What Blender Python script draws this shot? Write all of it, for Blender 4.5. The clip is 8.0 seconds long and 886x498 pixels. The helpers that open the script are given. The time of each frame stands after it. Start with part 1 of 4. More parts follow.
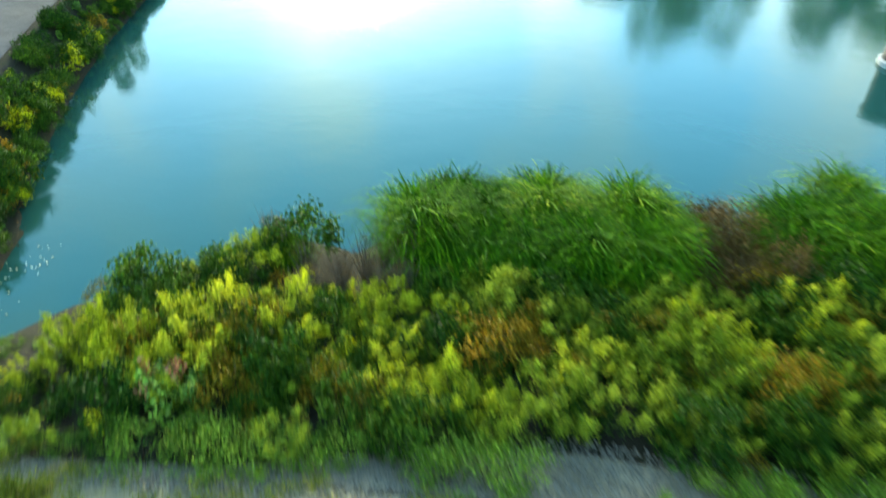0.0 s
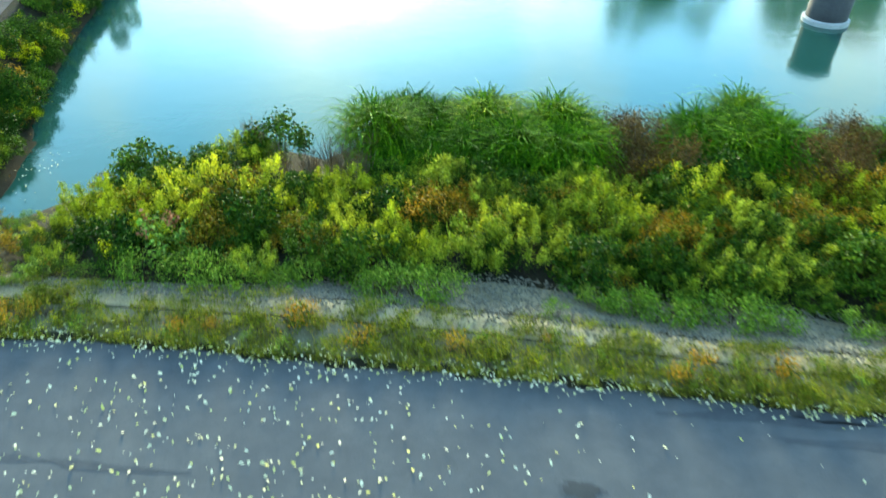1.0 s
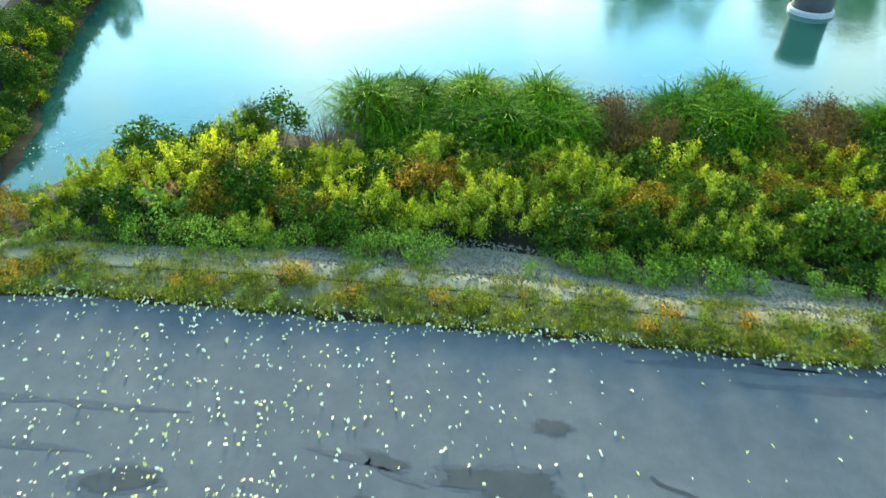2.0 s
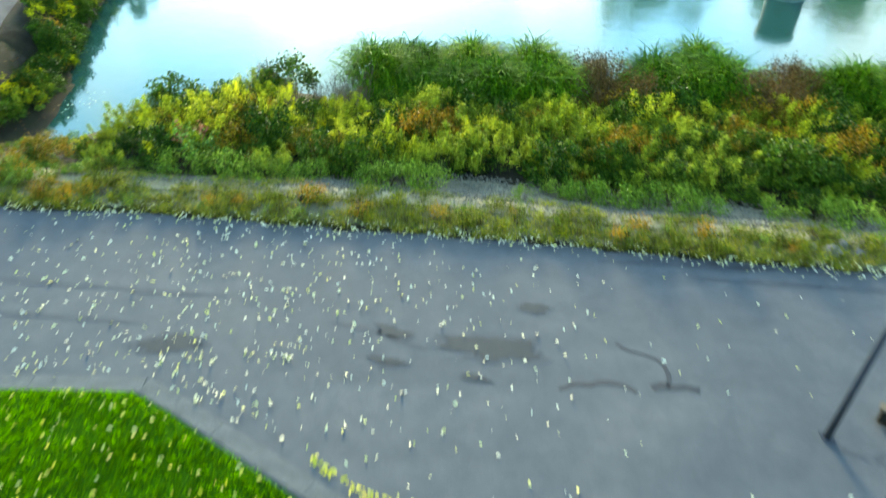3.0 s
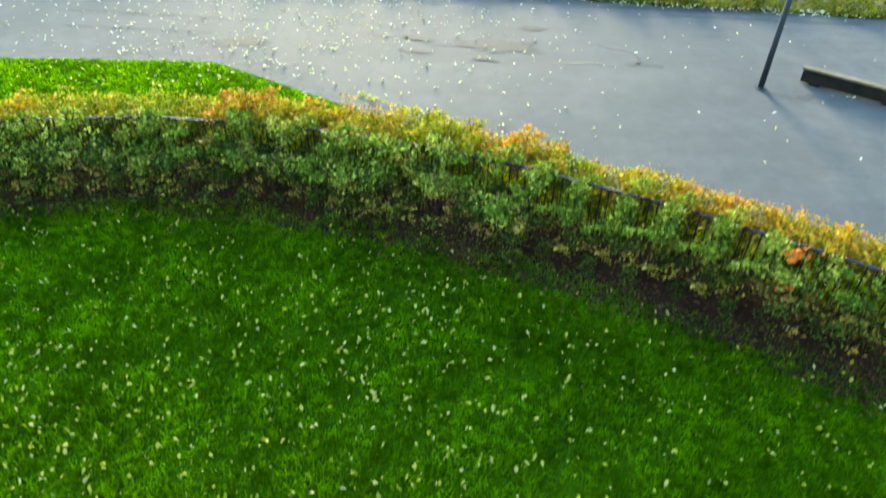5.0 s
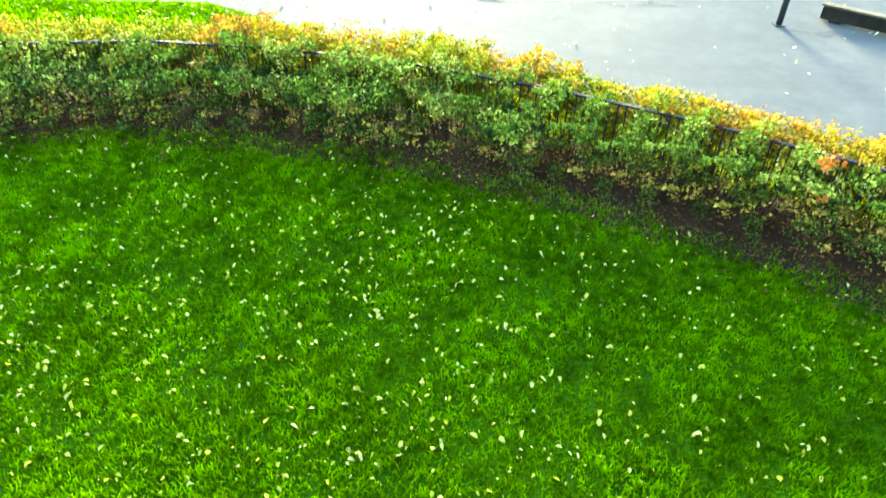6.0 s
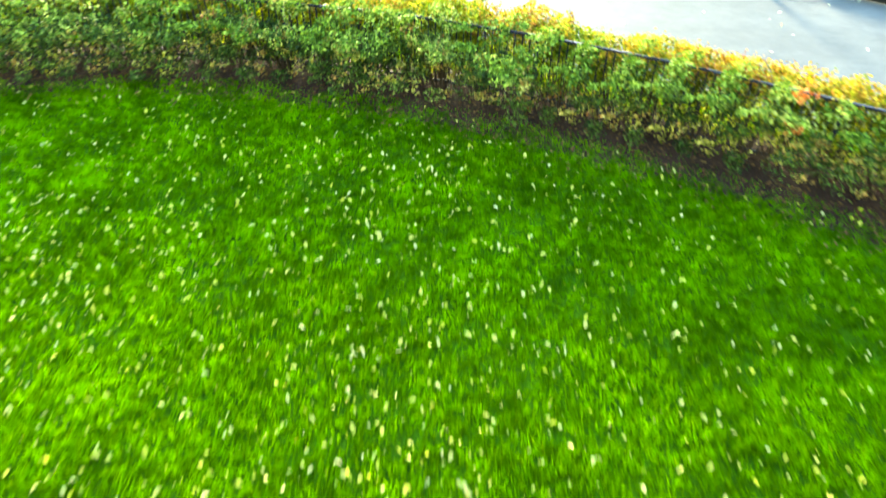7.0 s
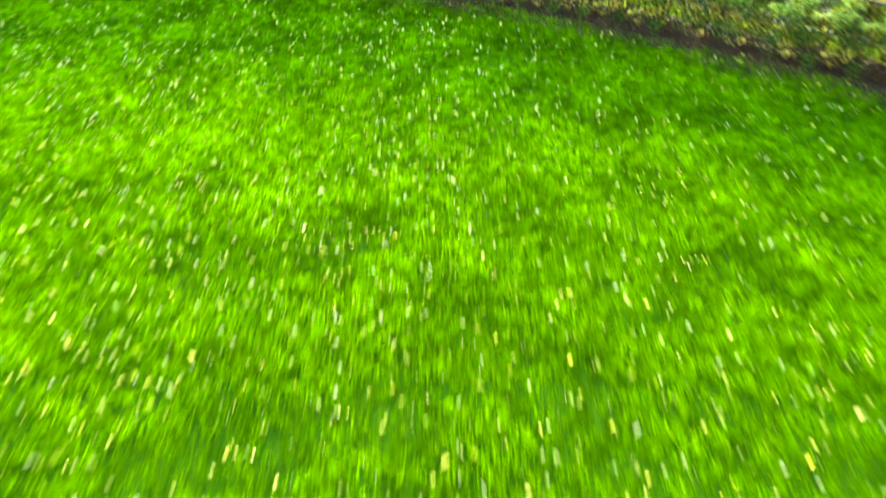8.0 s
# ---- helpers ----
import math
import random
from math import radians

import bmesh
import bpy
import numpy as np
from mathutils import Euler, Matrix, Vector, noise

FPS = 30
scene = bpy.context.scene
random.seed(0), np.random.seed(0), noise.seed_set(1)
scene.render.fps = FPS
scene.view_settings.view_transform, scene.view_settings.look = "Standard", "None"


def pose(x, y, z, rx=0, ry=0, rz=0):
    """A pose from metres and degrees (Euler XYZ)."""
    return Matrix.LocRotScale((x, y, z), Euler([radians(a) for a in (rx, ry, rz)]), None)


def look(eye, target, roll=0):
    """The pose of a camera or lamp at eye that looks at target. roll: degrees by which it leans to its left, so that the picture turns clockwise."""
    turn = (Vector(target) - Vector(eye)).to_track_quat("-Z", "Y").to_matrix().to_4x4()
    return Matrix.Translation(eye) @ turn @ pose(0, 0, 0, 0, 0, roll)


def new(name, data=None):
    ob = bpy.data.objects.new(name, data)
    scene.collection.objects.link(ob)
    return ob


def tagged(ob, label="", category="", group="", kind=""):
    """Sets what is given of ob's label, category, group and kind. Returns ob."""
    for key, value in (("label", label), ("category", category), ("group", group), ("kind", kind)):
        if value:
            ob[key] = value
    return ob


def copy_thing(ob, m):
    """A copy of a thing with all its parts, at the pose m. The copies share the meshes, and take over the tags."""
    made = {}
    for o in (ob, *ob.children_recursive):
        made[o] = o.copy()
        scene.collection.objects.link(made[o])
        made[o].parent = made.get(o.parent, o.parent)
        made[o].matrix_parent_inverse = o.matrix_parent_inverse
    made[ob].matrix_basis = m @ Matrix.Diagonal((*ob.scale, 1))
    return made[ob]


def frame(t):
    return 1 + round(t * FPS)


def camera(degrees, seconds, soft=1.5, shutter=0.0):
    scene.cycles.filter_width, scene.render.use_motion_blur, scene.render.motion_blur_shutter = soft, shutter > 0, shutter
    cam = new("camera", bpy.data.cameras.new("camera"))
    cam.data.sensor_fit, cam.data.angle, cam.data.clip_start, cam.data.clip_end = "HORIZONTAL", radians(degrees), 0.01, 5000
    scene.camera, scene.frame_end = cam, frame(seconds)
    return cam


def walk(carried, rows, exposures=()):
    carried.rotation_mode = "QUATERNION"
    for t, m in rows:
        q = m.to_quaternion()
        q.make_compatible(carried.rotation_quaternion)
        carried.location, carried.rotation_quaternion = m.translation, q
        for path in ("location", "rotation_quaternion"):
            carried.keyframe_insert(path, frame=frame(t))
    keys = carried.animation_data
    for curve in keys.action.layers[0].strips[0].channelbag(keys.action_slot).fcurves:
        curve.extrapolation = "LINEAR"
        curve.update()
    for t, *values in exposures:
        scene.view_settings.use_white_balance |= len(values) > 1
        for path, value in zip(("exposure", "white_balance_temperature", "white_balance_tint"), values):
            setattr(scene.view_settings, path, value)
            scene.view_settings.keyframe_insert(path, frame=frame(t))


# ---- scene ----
cam = camera(65.3, 8.0, 1.5, 0.9)
PATH = [
    (0, (0.172, 0.034, 9.777), (0.142, 1.615, 8.551), -0.2),
    (0.5, (0.788, -2.275, 9.624), (0.78, -0.699, 8.392), 0.6),
    (1, (1.359, -4.134, 9.507), (1.354, -2.562, 8.271), 0.6),
    (1.2, (1.45, -4.42, 9.488), (1.444, -2.85, 8.248), 0.7),
    (2.3, (1.744, -5.801, 9.392), (1.734, -4.227, 8.158), 0.6),
    (2.5, (1.723, -6.308, 9.383), (1.716, -4.735, 8.148), 0.7),
    (3, (1.743, -8.028, 9.265), (1.737, -6.453, 8.033), 0.8),
    (3.5, (1.762, -10.197, 8.968), (1.756, -8.621, 7.737), 0.9),
    (4, (1.711, -12.304, 8.087), (1.706, -10.735, 6.847), 0.9),
    (4.5, (1.541, -13.717, 7.087), (1.54, -12.159, 5.834), 1.0),
    (4.7, (1.507, -14.041, 6.858), (1.506, -12.497, 5.586), 1.1),
    (5.8, (1.377, -14.417, 5.54), (1.382, -12.878, 4.263), 0.8),
    (6, (1.393, -14.424, 5.435), (1.392, -12.899, 4.141), 0.8),
    (6.5, (1.425, -14.584, 5.138), (1.422, -13.061, 3.841), 0.8),
    (7, (1.432, -15.347, 5.072), (1.432, -13.818, 3.783), 0.9),
    (7.5, (1.487, -17.173, 5.024), (1.484, -15.639, 3.74), 1.0),
    (8, (1.52, -19.515, 4.98), (1.525, -17.988, 3.689), 1.2),
]
exposure_rows = [(0.0, 3.45, 7550, -13), (2.5, 3.7, 8000, -10), (3.5, 3.68, 8350, -6), (4.6, 3.7, 8450, -4), (5.9, 4.7, 8900, -7), (7.0, 5.05, 9300, -8), (8.0, 5.15, 9600, -8)]
walk(cam, [(t, look(eye, target, roll)) for t, eye, target, roll in PATH], exposure_rows)

# ---- light: low hazy sun over the river, ahead of the camera and a little to the left ----
SUN_AZ, SUN_EL = -8.0, 10.0
world = bpy.data.worlds.new("sky")
scene.world = world
world.use_nodes = True
wn = world.node_tree.nodes
sky = wn.new("ShaderNodeTexSky")
sky.sky_type = "NISHITA"
sky.sun_disc = False
sky.sun_elevation, sky.sun_rotation = radians(SUN_EL), radians(SUN_AZ)
sky.dust_density, sky.air_density, sky.ozone_density = 0.35, 1.0, 4.5
wl = world.node_tree.links
where, cloud, grey, cover, veil = (wn.new("ShaderNode" + k) for k in ("TexCoord", "TexNoise", "RGBToBW", "ValToRGB", "Mix"))
cloud.inputs["Scale"].default_value, cloud.inputs["Detail"].default_value = 5.0, 6.0
cover.color_ramp.elements[0].position, cover.color_ramp.elements[0].color = 0.44, (0, 0, 0, 1)
cover.color_ramp.elements[1].position, cover.color_ramp.elements[1].color = 0.68, (0.7, 0.7, 0.7, 1)
veil.data_type = "RGBA"
drift = wn.new("ShaderNodeMapping")
drift.inputs["Location"].default_value, drift.inputs["Scale"].default_value = (0.35, 0.2, 0.0), (1.0, 1.0, 0.45)
wl.new(where.outputs["Generated"], drift.inputs[0])
wl.new(drift.outputs[0], cloud.inputs["Vector"])
wl.new(cloud.outputs["Fac"], cover.inputs[0])
wl.new(sky.outputs[0], grey.inputs[0])
wl.new(cover.outputs[0], veil.inputs[0])
wl.new(sky.outputs[0], veil.inputs[6])
bright = wn.new("ShaderNodeMath")
bright.operation = "MULTIPLY"
bright.inputs[1].default_value = 1.25
wl.new(grey.outputs[0], bright.inputs[0])
wl.new(bright.outputs[0], veil.inputs[7])
wl.new(veil.outputs[2], wn["Background"].inputs[0])
wn["Background"].inputs[1].default_value = 0.15
sun = new("sun", bpy.data.lights.new("sun", "SUN"))
sun.data.energy, sun.data.angle, sun.data.color = 1.2, radians(14.0), (1.0, 0.9, 0.74)
sun_dir = Vector((math.sin(radians(SUN_AZ)) * math.cos(radians(SUN_EL)), math.cos(radians(SUN_AZ)) * math.cos(radians(SUN_EL)), math.sin(radians(SUN_EL))))
sun.matrix_world = look(sun_dir * 60, (0, 0, 0))


# ---- materials ----
def mat(name, rough=0.8, spec=0.3):
    m = bpy.data.materials.new(name)
    m.use_nodes = True
    b = m.node_tree.nodes["Principled BSDF"]
    b.inputs["Roughness"].default_value = rough
    b.inputs["Specular IOR Level"].default_value = spec
    return m, m.node_tree.nodes, m.node_tree.links, b


def ramp(nodes, links, fac, stops):
    r = nodes.new("ShaderNodeValToRGB")
    e = r.color_ramp.elements
    while len(e) < len(stops):
        e.new(0.5)
    for el, (p, c) in zip(e, stops):
        el.position, el.color = p, (*c, 1)
    links.new(fac, r.inputs[0])
    return r.outputs[0]


def noise_tex(nodes, links, scale, detail=4, rough=0.6, coord="Object"):
    tc = nodes.new("ShaderNodeTexCoord")
    n = nodes.new("ShaderNodeTexNoise")
    n.inputs["Scale"].default_value, n.inputs["Detail"].default_value, n.inputs["Roughness"].default_value = scale, detail, rough
    links.new(tc.outputs[coord], n.inputs["Vector"])
    return n.outputs["Fac"]


def mix(nodes, links, kind, fac, a, b):
    m = nodes.new("ShaderNodeMix")
    m.data_type, m.blend_type = "RGBA", kind
    for socket, v in ((m.inputs[0], fac), (m.inputs[6], a), (m.inputs[7], b)):
        if isinstance(v, (int, float)):
            socket.default_value = v
        elif isinstance(v, tuple):
            socket.default_value = (*v, 1)
        else:
            links.new(v, socket)
    return m.outputs[2]


def bump(nodes, links, b, height, strength, dist):
    n = nodes.new("ShaderNodeBump")
    n.inputs["Strength"].default_value, n.inputs["Distance"].default_value = strength, dist
    links.new(height, n.inputs["Height"])
    links.new(n.outputs[0], b.inputs["Normal"])


def two_scale(name, stops, coarse, fine, rough=0.85, spec=0.25, bstr=0.5, bdist=0.01, dark=0.5):
    """A surface coloured by a coarse noise, speckled by a fine one, with relief."""
    m, n, l, b = mat(name, rough, spec)
    c = ramp(n, l, noise_tex(n, l, coarse, 5), stops)
    f = noise_tex(n, l, fine, 3, 0.7)
    g = ramp(n, l, f, [(0.3, (dark, dark, dark)), (0.7, (1.25, 1.25, 1.25))])
    l.new(mix(n, l, "MULTIPLY", 1.0, c, g), b.inputs["Base Color"])
    bump(n, l, b, f, bstr, bdist)
    return m


def leafy(name, stops, trans=0.35, rough=0.55, patch=0.0, fine=((0.38, 0.46, 0.4), (1.4, 1.32, 1.1))):
    """Leaves whose colour varies from leaf to leaf and from plant to plant; light passes through them."""
    m, n, l, b = mat(name, max(rough, 0.65), 0.06)
    geo, info = n.new("ShaderNodeNewGeometry"), n.new("ShaderNodeObjectInfo")
    a = n.new("ShaderNodeMath")
    a.operation = "MULTIPLY_ADD"
    l.new(geo.outputs["Random Per Island"], a.inputs[0])
    a.inputs[1].default_value = 0.52
    s = n.new("ShaderNodeMath")
    s.operation = "MULTIPLY"
    s.inputs[1].default_value = 0.48
    l.new(info.outputs["Random"], s.inputs[0])
    l.new(s.outputs[0], a.inputs[2])
    c = ramp(n, l, a.outputs[0], stops)
    if patch:
        p = ramp(n, l, noise_tex(n, l, patch, 3), [(0.35, (0.55, 0.6, 0.55)), (0.65, (1.25, 1.2, 1.1))])
        c = mix(n, l, "MULTIPLY", 1.0, c, p)
        p = ramp(n, l, noise_tex(n, l, patch * 8, 2), [(0.40, fine[0]), (0.60, fine[1])])
        c = mix(n, l, "MULTIPLY", 1.0, c, p)
    l.new(c, b.inputs["Base Color"])
    t = n.new("ShaderNodeBsdfTranslucent")
    l.new(c, t.inputs[0])
    ms = n.new("ShaderNodeMixShader")
    ms.inputs[0].default_value = trans * 0.4
    l.new(b.outputs[0], ms.inputs[1])
    l.new(t.outputs[0], ms.inputs[2])
    l.new(ms.outputs[0], n["Material Output"].inputs[0])
    return m


M_ASPHALT = two_scale("asphalt", [(0.28, (0.057, 0.0625, 0.066)), (0.45, (0.07, 0.0745, 0.0765)), (0.58, (0.079, 0.082, 0.082)), (0.75, (0.092, 0.092, 0.088))], 0.3, 60, 0.85, 0.2, 0.4, 0.006, 0.7)
n, l, b = M_ASPHALT.node_tree.nodes, M_ASPHALT.node_tree.links, M_ASPHALT.node_tree.nodes["Principled BSDF"]
tc, mp, lane = n.new("ShaderNodeTexCoord"), n.new("ShaderNodeMapping"), n.new("ShaderNodeTexNoise")
mp.inputs["Scale"].default_value, mp.inputs["Rotation"].default_value = (0.10, 1.1, 1.0), (0, 0, radians(6))
lane.inputs["Scale"].default_value = 1.0
l.new(tc.outputs["Object"], mp.inputs[0])
l.new(mp.outputs[0], lane.inputs["Vector"])
old = b.inputs["Base Color"].links[0].from_socket
worn = ramp(n, l, noise_tex(n, l, 2.2, 6, 0.7), [(0.38, (0.87, 0.885, 0.9)), (0.62, (1.09, 1.08, 1.06))])
old = mix(n, l, "MULTIPLY", 1.0, old, worn)
l.new(mix(n, l, "MULTIPLY", 1.0, old, ramp(n, l, lane.outputs["Fac"], [(0.35, (0.92, 0.925, 0.93)), (0.65, (1.06, 1.055, 1.05))])), b.inputs["Base Color"])
M_TAR = two_scale("tar_seam", [(0.3, (0.021, 0.024, 0.027)), (0.7, (0.038, 0.041, 0.044))], 3, 60, 0.6, 0.3)
M_STAIN = two_scale("damp_asphalt", [(0.3, (0.029, 0.033, 0.034)), (0.7, (0.039, 0.042, 0.041))], 3, 90, 0.8, 0.2, 0.35, 0.006, 0.75)
M_STAINEDGE = two_scale("drying_asphalt", [(0.3, (0.047, 0.051, 0.055)), (0.7, (0.058, 0.062, 0.065))], 3, 90, 0.82, 0.2, 0.35, 0.006, 0.75)
for m in (M_TAR, M_STAIN, M_STAINEDGE):
    m.node_tree.nodes["Principled BSDF"].inputs["Specular IOR Level"].default_value = 0.18
M_KERB = two_scale("concrete", [(0.3, (0.092, 0.092, 0.085)), (0.7, (0.14, 0.137, 0.124))], 2.5, 70, 0.9, 0.15)
M_SOIL = two_scale("bank_soil", [(0.3, (0.014, 0.0126, 0.007)), (0.5, (0.0245, 0.021, 0.0119)), (0.7, (0.0175, 0.0224, 0.0056))], 1.2, 30, 0.95, 0.1, 0.8, 0.03)
M_GRAVEL = two_scale("pale_gravel", [(0.3, (0.19, 0.152, 0.082)), (0.5, (0.28, 0.23, 0.13)), (0.7, (0.36, 0.305, 0.18))], 2.2, 45, 0.9, 0.1, 0.9, 0.02, 0.6)
M_VERGESOIL = two_scale("verge_soil", [(0.3, (0.075, 0.075, 0.038)), (0.5, (0.135, 0.128, 0.076)), (0.7, (0.195, 0.18, 0.123))], 1.8, 30, 0.95, 0.1, 0.8, 0.02)
M_SLOPE = two_scale("pebble_ground", [(0.3, (0.145, 0.120, 0.072)), (0.7, (0.290, 0.244, 0.156))], 1.5, 35, 0.9, 0.1, 0.9, 0.02)
M_PEBBLE = leafy("pebbles", [(0.1, (0.09, 0.08, 0.058)), (0.5, (0.21, 0.19, 0.14)), (0.9, (0.42, 0.39, 0.3))], 0.0, 0.9)
M_TURF = two_scale("turf", [(0.3, (0.016, 0.055, 0.0019)), (0.5, (0.026, 0.082, 0.0025)), (0.7, (0.038, 0.098, 0.0031))], 0.8, 25, 0.95, 0.03, 0.8, 0.03)
M_GRASS = leafy("grass_blades", [(0.05, (0.048, 0.165, 0.002)), (0.5, (0.086, 0.254, 0.0025)), (0.95, (0.172, 0.33, 0.0036))], 1.6, 0.8, 0.9, ((0.55, 0.6, 0.55), (1.3, 1.25, 1.1)))
M_VERGE = leafy("verge_grass", [(0.05, (0.05, 0.085, 0.006)), (0.45, (0.14, 0.175, 0.014)), (0.75, (0.26, 0.25, 0.03)), (0.95, (0.34, 0.22, 0.04))], 0.4, 0.7, 1.0, ((0.4, 0.48, 0.4), (1.35, 1.28, 1.1)))
M_FALLEN = leafy("fallen_leaves", [(0.0, (0.48, 0.48, 0.06)), (0.14, (0.66, 0.62, 0.2)), (0.38, (0.74, 0.69, 0.44)), (0.82, (0.79, 0.74, 0.55)), (0.94, (0.534, 0.4, 0.06)), (1.0, (0.32, 0.142, 0.0253))], 0.2, 0.6)
M_KERBLEAF = leafy("kerb_leaves", [(0.0, (0.4, 0.38, 0.03)), (0.5, (0.6, 0.52, 0.06)), (0.85, (0.66, 0.58, 0.2)), (1.0, (0.45, 0.26, 0.03))], 0.2, 0.7)
M_LITTER = leafy("leaf_litter", [(0.0, (0.05, 0.026, 0.009)), (0.5, (0.11, 0.056, 0.02)), (0.8, (0.2, 0.115, 0.035)), (0.92, (0.4, 0.32, 0.1)), (1.0, (0.6, 0.54, 0.28))], 0.1, 0.9)
M_LITTER.node_tree.nodes["Principled BSDF"].inputs["Specular IOR Level"].default_value = 0.03
M_LAWNLEAF = leafy("lawn_leaves", [(0.0, (0.2, 0.22, 0.012)), (0.25, (0.38, 0.38, 0.03)), (0.5, (0.5, 0.45, 0.09)), (0.8, (0.54, 0.48, 0.2)), (0.92, (0.45, 0.28, 0.03)), (1.0, (0.28, 0.11, 0.02))], 0.2, 0.8)
M_LAWNLEAF.node_tree.nodes["Principled BSDF"].inputs["Specular IOR Level"].default_value = 0.03
M_STEM = two_scale("stems", [(0.3, (0.035, 0.021, 0.0112)), (0.7, (0.07, 0.042, 0.021))], 3, 30, 0.85, 0.2)
M_DRYSTEM = two_scale("dry_stems", [(0.3, (0.13, 0.10, 0.07)), (0.7, (0.22, 0.17, 0.12))], 3, 30, 0.85, 0.2)
M_REED = leafy("reed_blades", [(0.05, (0.014, 0.056, 0.001)), (0.5, (0.052, 0.145, 0.003)), (0.85, (0.15, 0.26, 0.008)), (1.0, (0.38, 0.42, 0.04))], 0.4, 0.85, 1.0)
M_PLUME = leafy("plume_leaves", [(0.05, (0.15, 0.21, 0.01)), (0.5, (0.40, 0.45, 0.026)), (0.95, (0.72, 0.66, 0.06))], 0.5, 0.6, 1.5, ((0.45, 0.52, 0.45), (1.35, 1.3, 1.15)))
M_PLUMEGREEN = leafy("green_plume_leaves", [(0.05, (0.1, 0.16, 0.012)), (0.5, (0.255, 0.325, 0.026)), (0.95, (0.47, 0.49, 0.06))], 0.5, 0.6, 1.5, ((0.45, 0.52, 0.45), (1.35, 1.3, 1.15)))
M_GREEN = leafy("green_leaves", [(0.05, (0.013, 0.04, 0.004)), (0.5, (0.04, 0.098, 0.009)), (0.95, (0.14, 0.21, 0.02))], 0.35, 0.55, 1.3)
M_BRAMBLE = leafy("bramble_leaves", [(0.05, (0.04, 0.115, 0.01)), (0.5, (0.15, 0.29, 0.03)), (0.8, (0.38, 0.52, 0.085)), (1.0, (0.66, 0.66, 0.14))], 0.35, 0.45, 1.4)
bb = M_BRAMBLE.node_tree.nodes["Principled BSDF"]
bb.inputs["Specular IOR Level"].default_value, bb.inputs["Roughness"].default_value = 0.25, 0.5
M_YELLOW = leafy("yellow_leaves", [(0.08, (0.12, 0.19, 0.01)), (0.35, (0.36, 0.38, 0.012)), (0.65, (0.52, 0.5, 0.014)), (0.95, (0.6, 0.5, 0.02))], 0.4, 0.6, 1.6)
M_RUST = leafy("rust_leaves", [(0.05, (0.1, 0.105, 0.009)), (0.3, (0.21, 0.16, 0.014)), (0.65, (0.34, 0.18, 0.016)), (0.95, (0.47, 0.25, 0.02))], 0.35, 0.6, 1.6)
M_ORANGE = leafy("orange_leaves", [(0.1, (0.255, 0.17, 0.017)), (0.5, (0.425, 0.221, 0.017)), (0.9, (0.468, 0.17, 0.0255))], 0.4, 0.6)
M_PINK = leafy("red_leaves", [(0.05, (0.22, 0.10, 0.03)), (0.5, (0.40, 0.15, 0.07)), (0.95, (0.45, 0.22, 0.12))], 0.35)
M_BROWN = leafy("brown_twigs", [(0.05, (0.075, 0.045, 0.014)), (0.5, (0.16, 0.092, 0.03)), (0.95, (0.26, 0.16, 0.05))], 0.25, 0.8, 1.2, ((0.5, 0.5, 0.5), (1.4, 1.35, 1.25)))
M_WEED = leafy("weed_leaves", [(0.05, (0.05, 0.11, 0.012)), (0.5, (0.15, 0.26, 0.028)), (0.95, (0.38, 0.46, 0.08))], 0.35, 0.5, 1.6, ((0.45, 0.5, 0.45), (1.35, 1.3, 1.15)))
# Front leaves: the shade on the hedge's near side is in this darker green.
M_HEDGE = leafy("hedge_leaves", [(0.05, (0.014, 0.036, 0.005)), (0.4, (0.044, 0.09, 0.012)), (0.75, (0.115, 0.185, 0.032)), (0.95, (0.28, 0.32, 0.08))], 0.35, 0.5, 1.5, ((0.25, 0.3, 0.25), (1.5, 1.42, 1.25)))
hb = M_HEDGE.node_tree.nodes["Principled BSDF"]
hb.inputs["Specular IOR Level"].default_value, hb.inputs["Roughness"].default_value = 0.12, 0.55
M_HEDGETOP = leafy("autumn_hedge_leaves", [(0.05, (0.11, 0.2, 0.012)), (0.33, (0.29, 0.34, 0.025)), (0.52, (0.5, 0.4, 0.035)), (0.72, (0.57, 0.3, 0.045)), (0.95, (0.48, 0.15, 0.05))], 0.4, 0.5, 1.7)
M_TURN = leafy("turning_hedge_leaves", [(0.0, (0.12, 0.16, 0.015)), (0.3, (0.27, 0.26, 0.035)), (0.55, (0.42, 0.34, 0.1)), (0.8, (0.36, 0.19, 0.06)), (1.0, (0.25, 0.09, 0.035))], 0.4, 0.6, 1.7)
# Sprays: cream and turning leaves; light on the outer clumps is in the pale greens.
M_SPRAY = leafy("spray_leaves", [(0.05, (0.045, 0.11, 0.012)), (0.4, (0.13, 0.23, 0.03)), (0.7, (0.29, 0.38, 0.07)), (0.9, (0.5, 0.45, 0.13)), (1.0, (0.52, 0.3, 0.13))], 0.4, 0.5, 1.8)
M_WOODS = leafy("far_foliage", [(0.05, (0.08, 0.15, 0.012)), (0.5, (0.16, 0.25, 0.02)), (0.95, (0.3, 0.32, 0.03))], 0.6)
# Rear leaves: a brighter copy, with the sun from behind in its colour.
M_REARLIT = leafy("sunlit_rear_leaves", [(0.05, (0.12, 0.18, 0.008)), (0.5, (0.26, 0.31, 0.018)), (0.95, (0.44, 0.42, 0.035))], 0.9, 0.5, 1.5, ((0.4, 0.46, 0.4), (1.3, 1.25, 1.1)))
M_RED = leafy("creeper_leaves", [(0.05, (0.32, 0.07, 0.015)), (0.5, (0.5, 0.16, 0.03)), (0.95, (0.56, 0.3, 0.05))], 0.35)
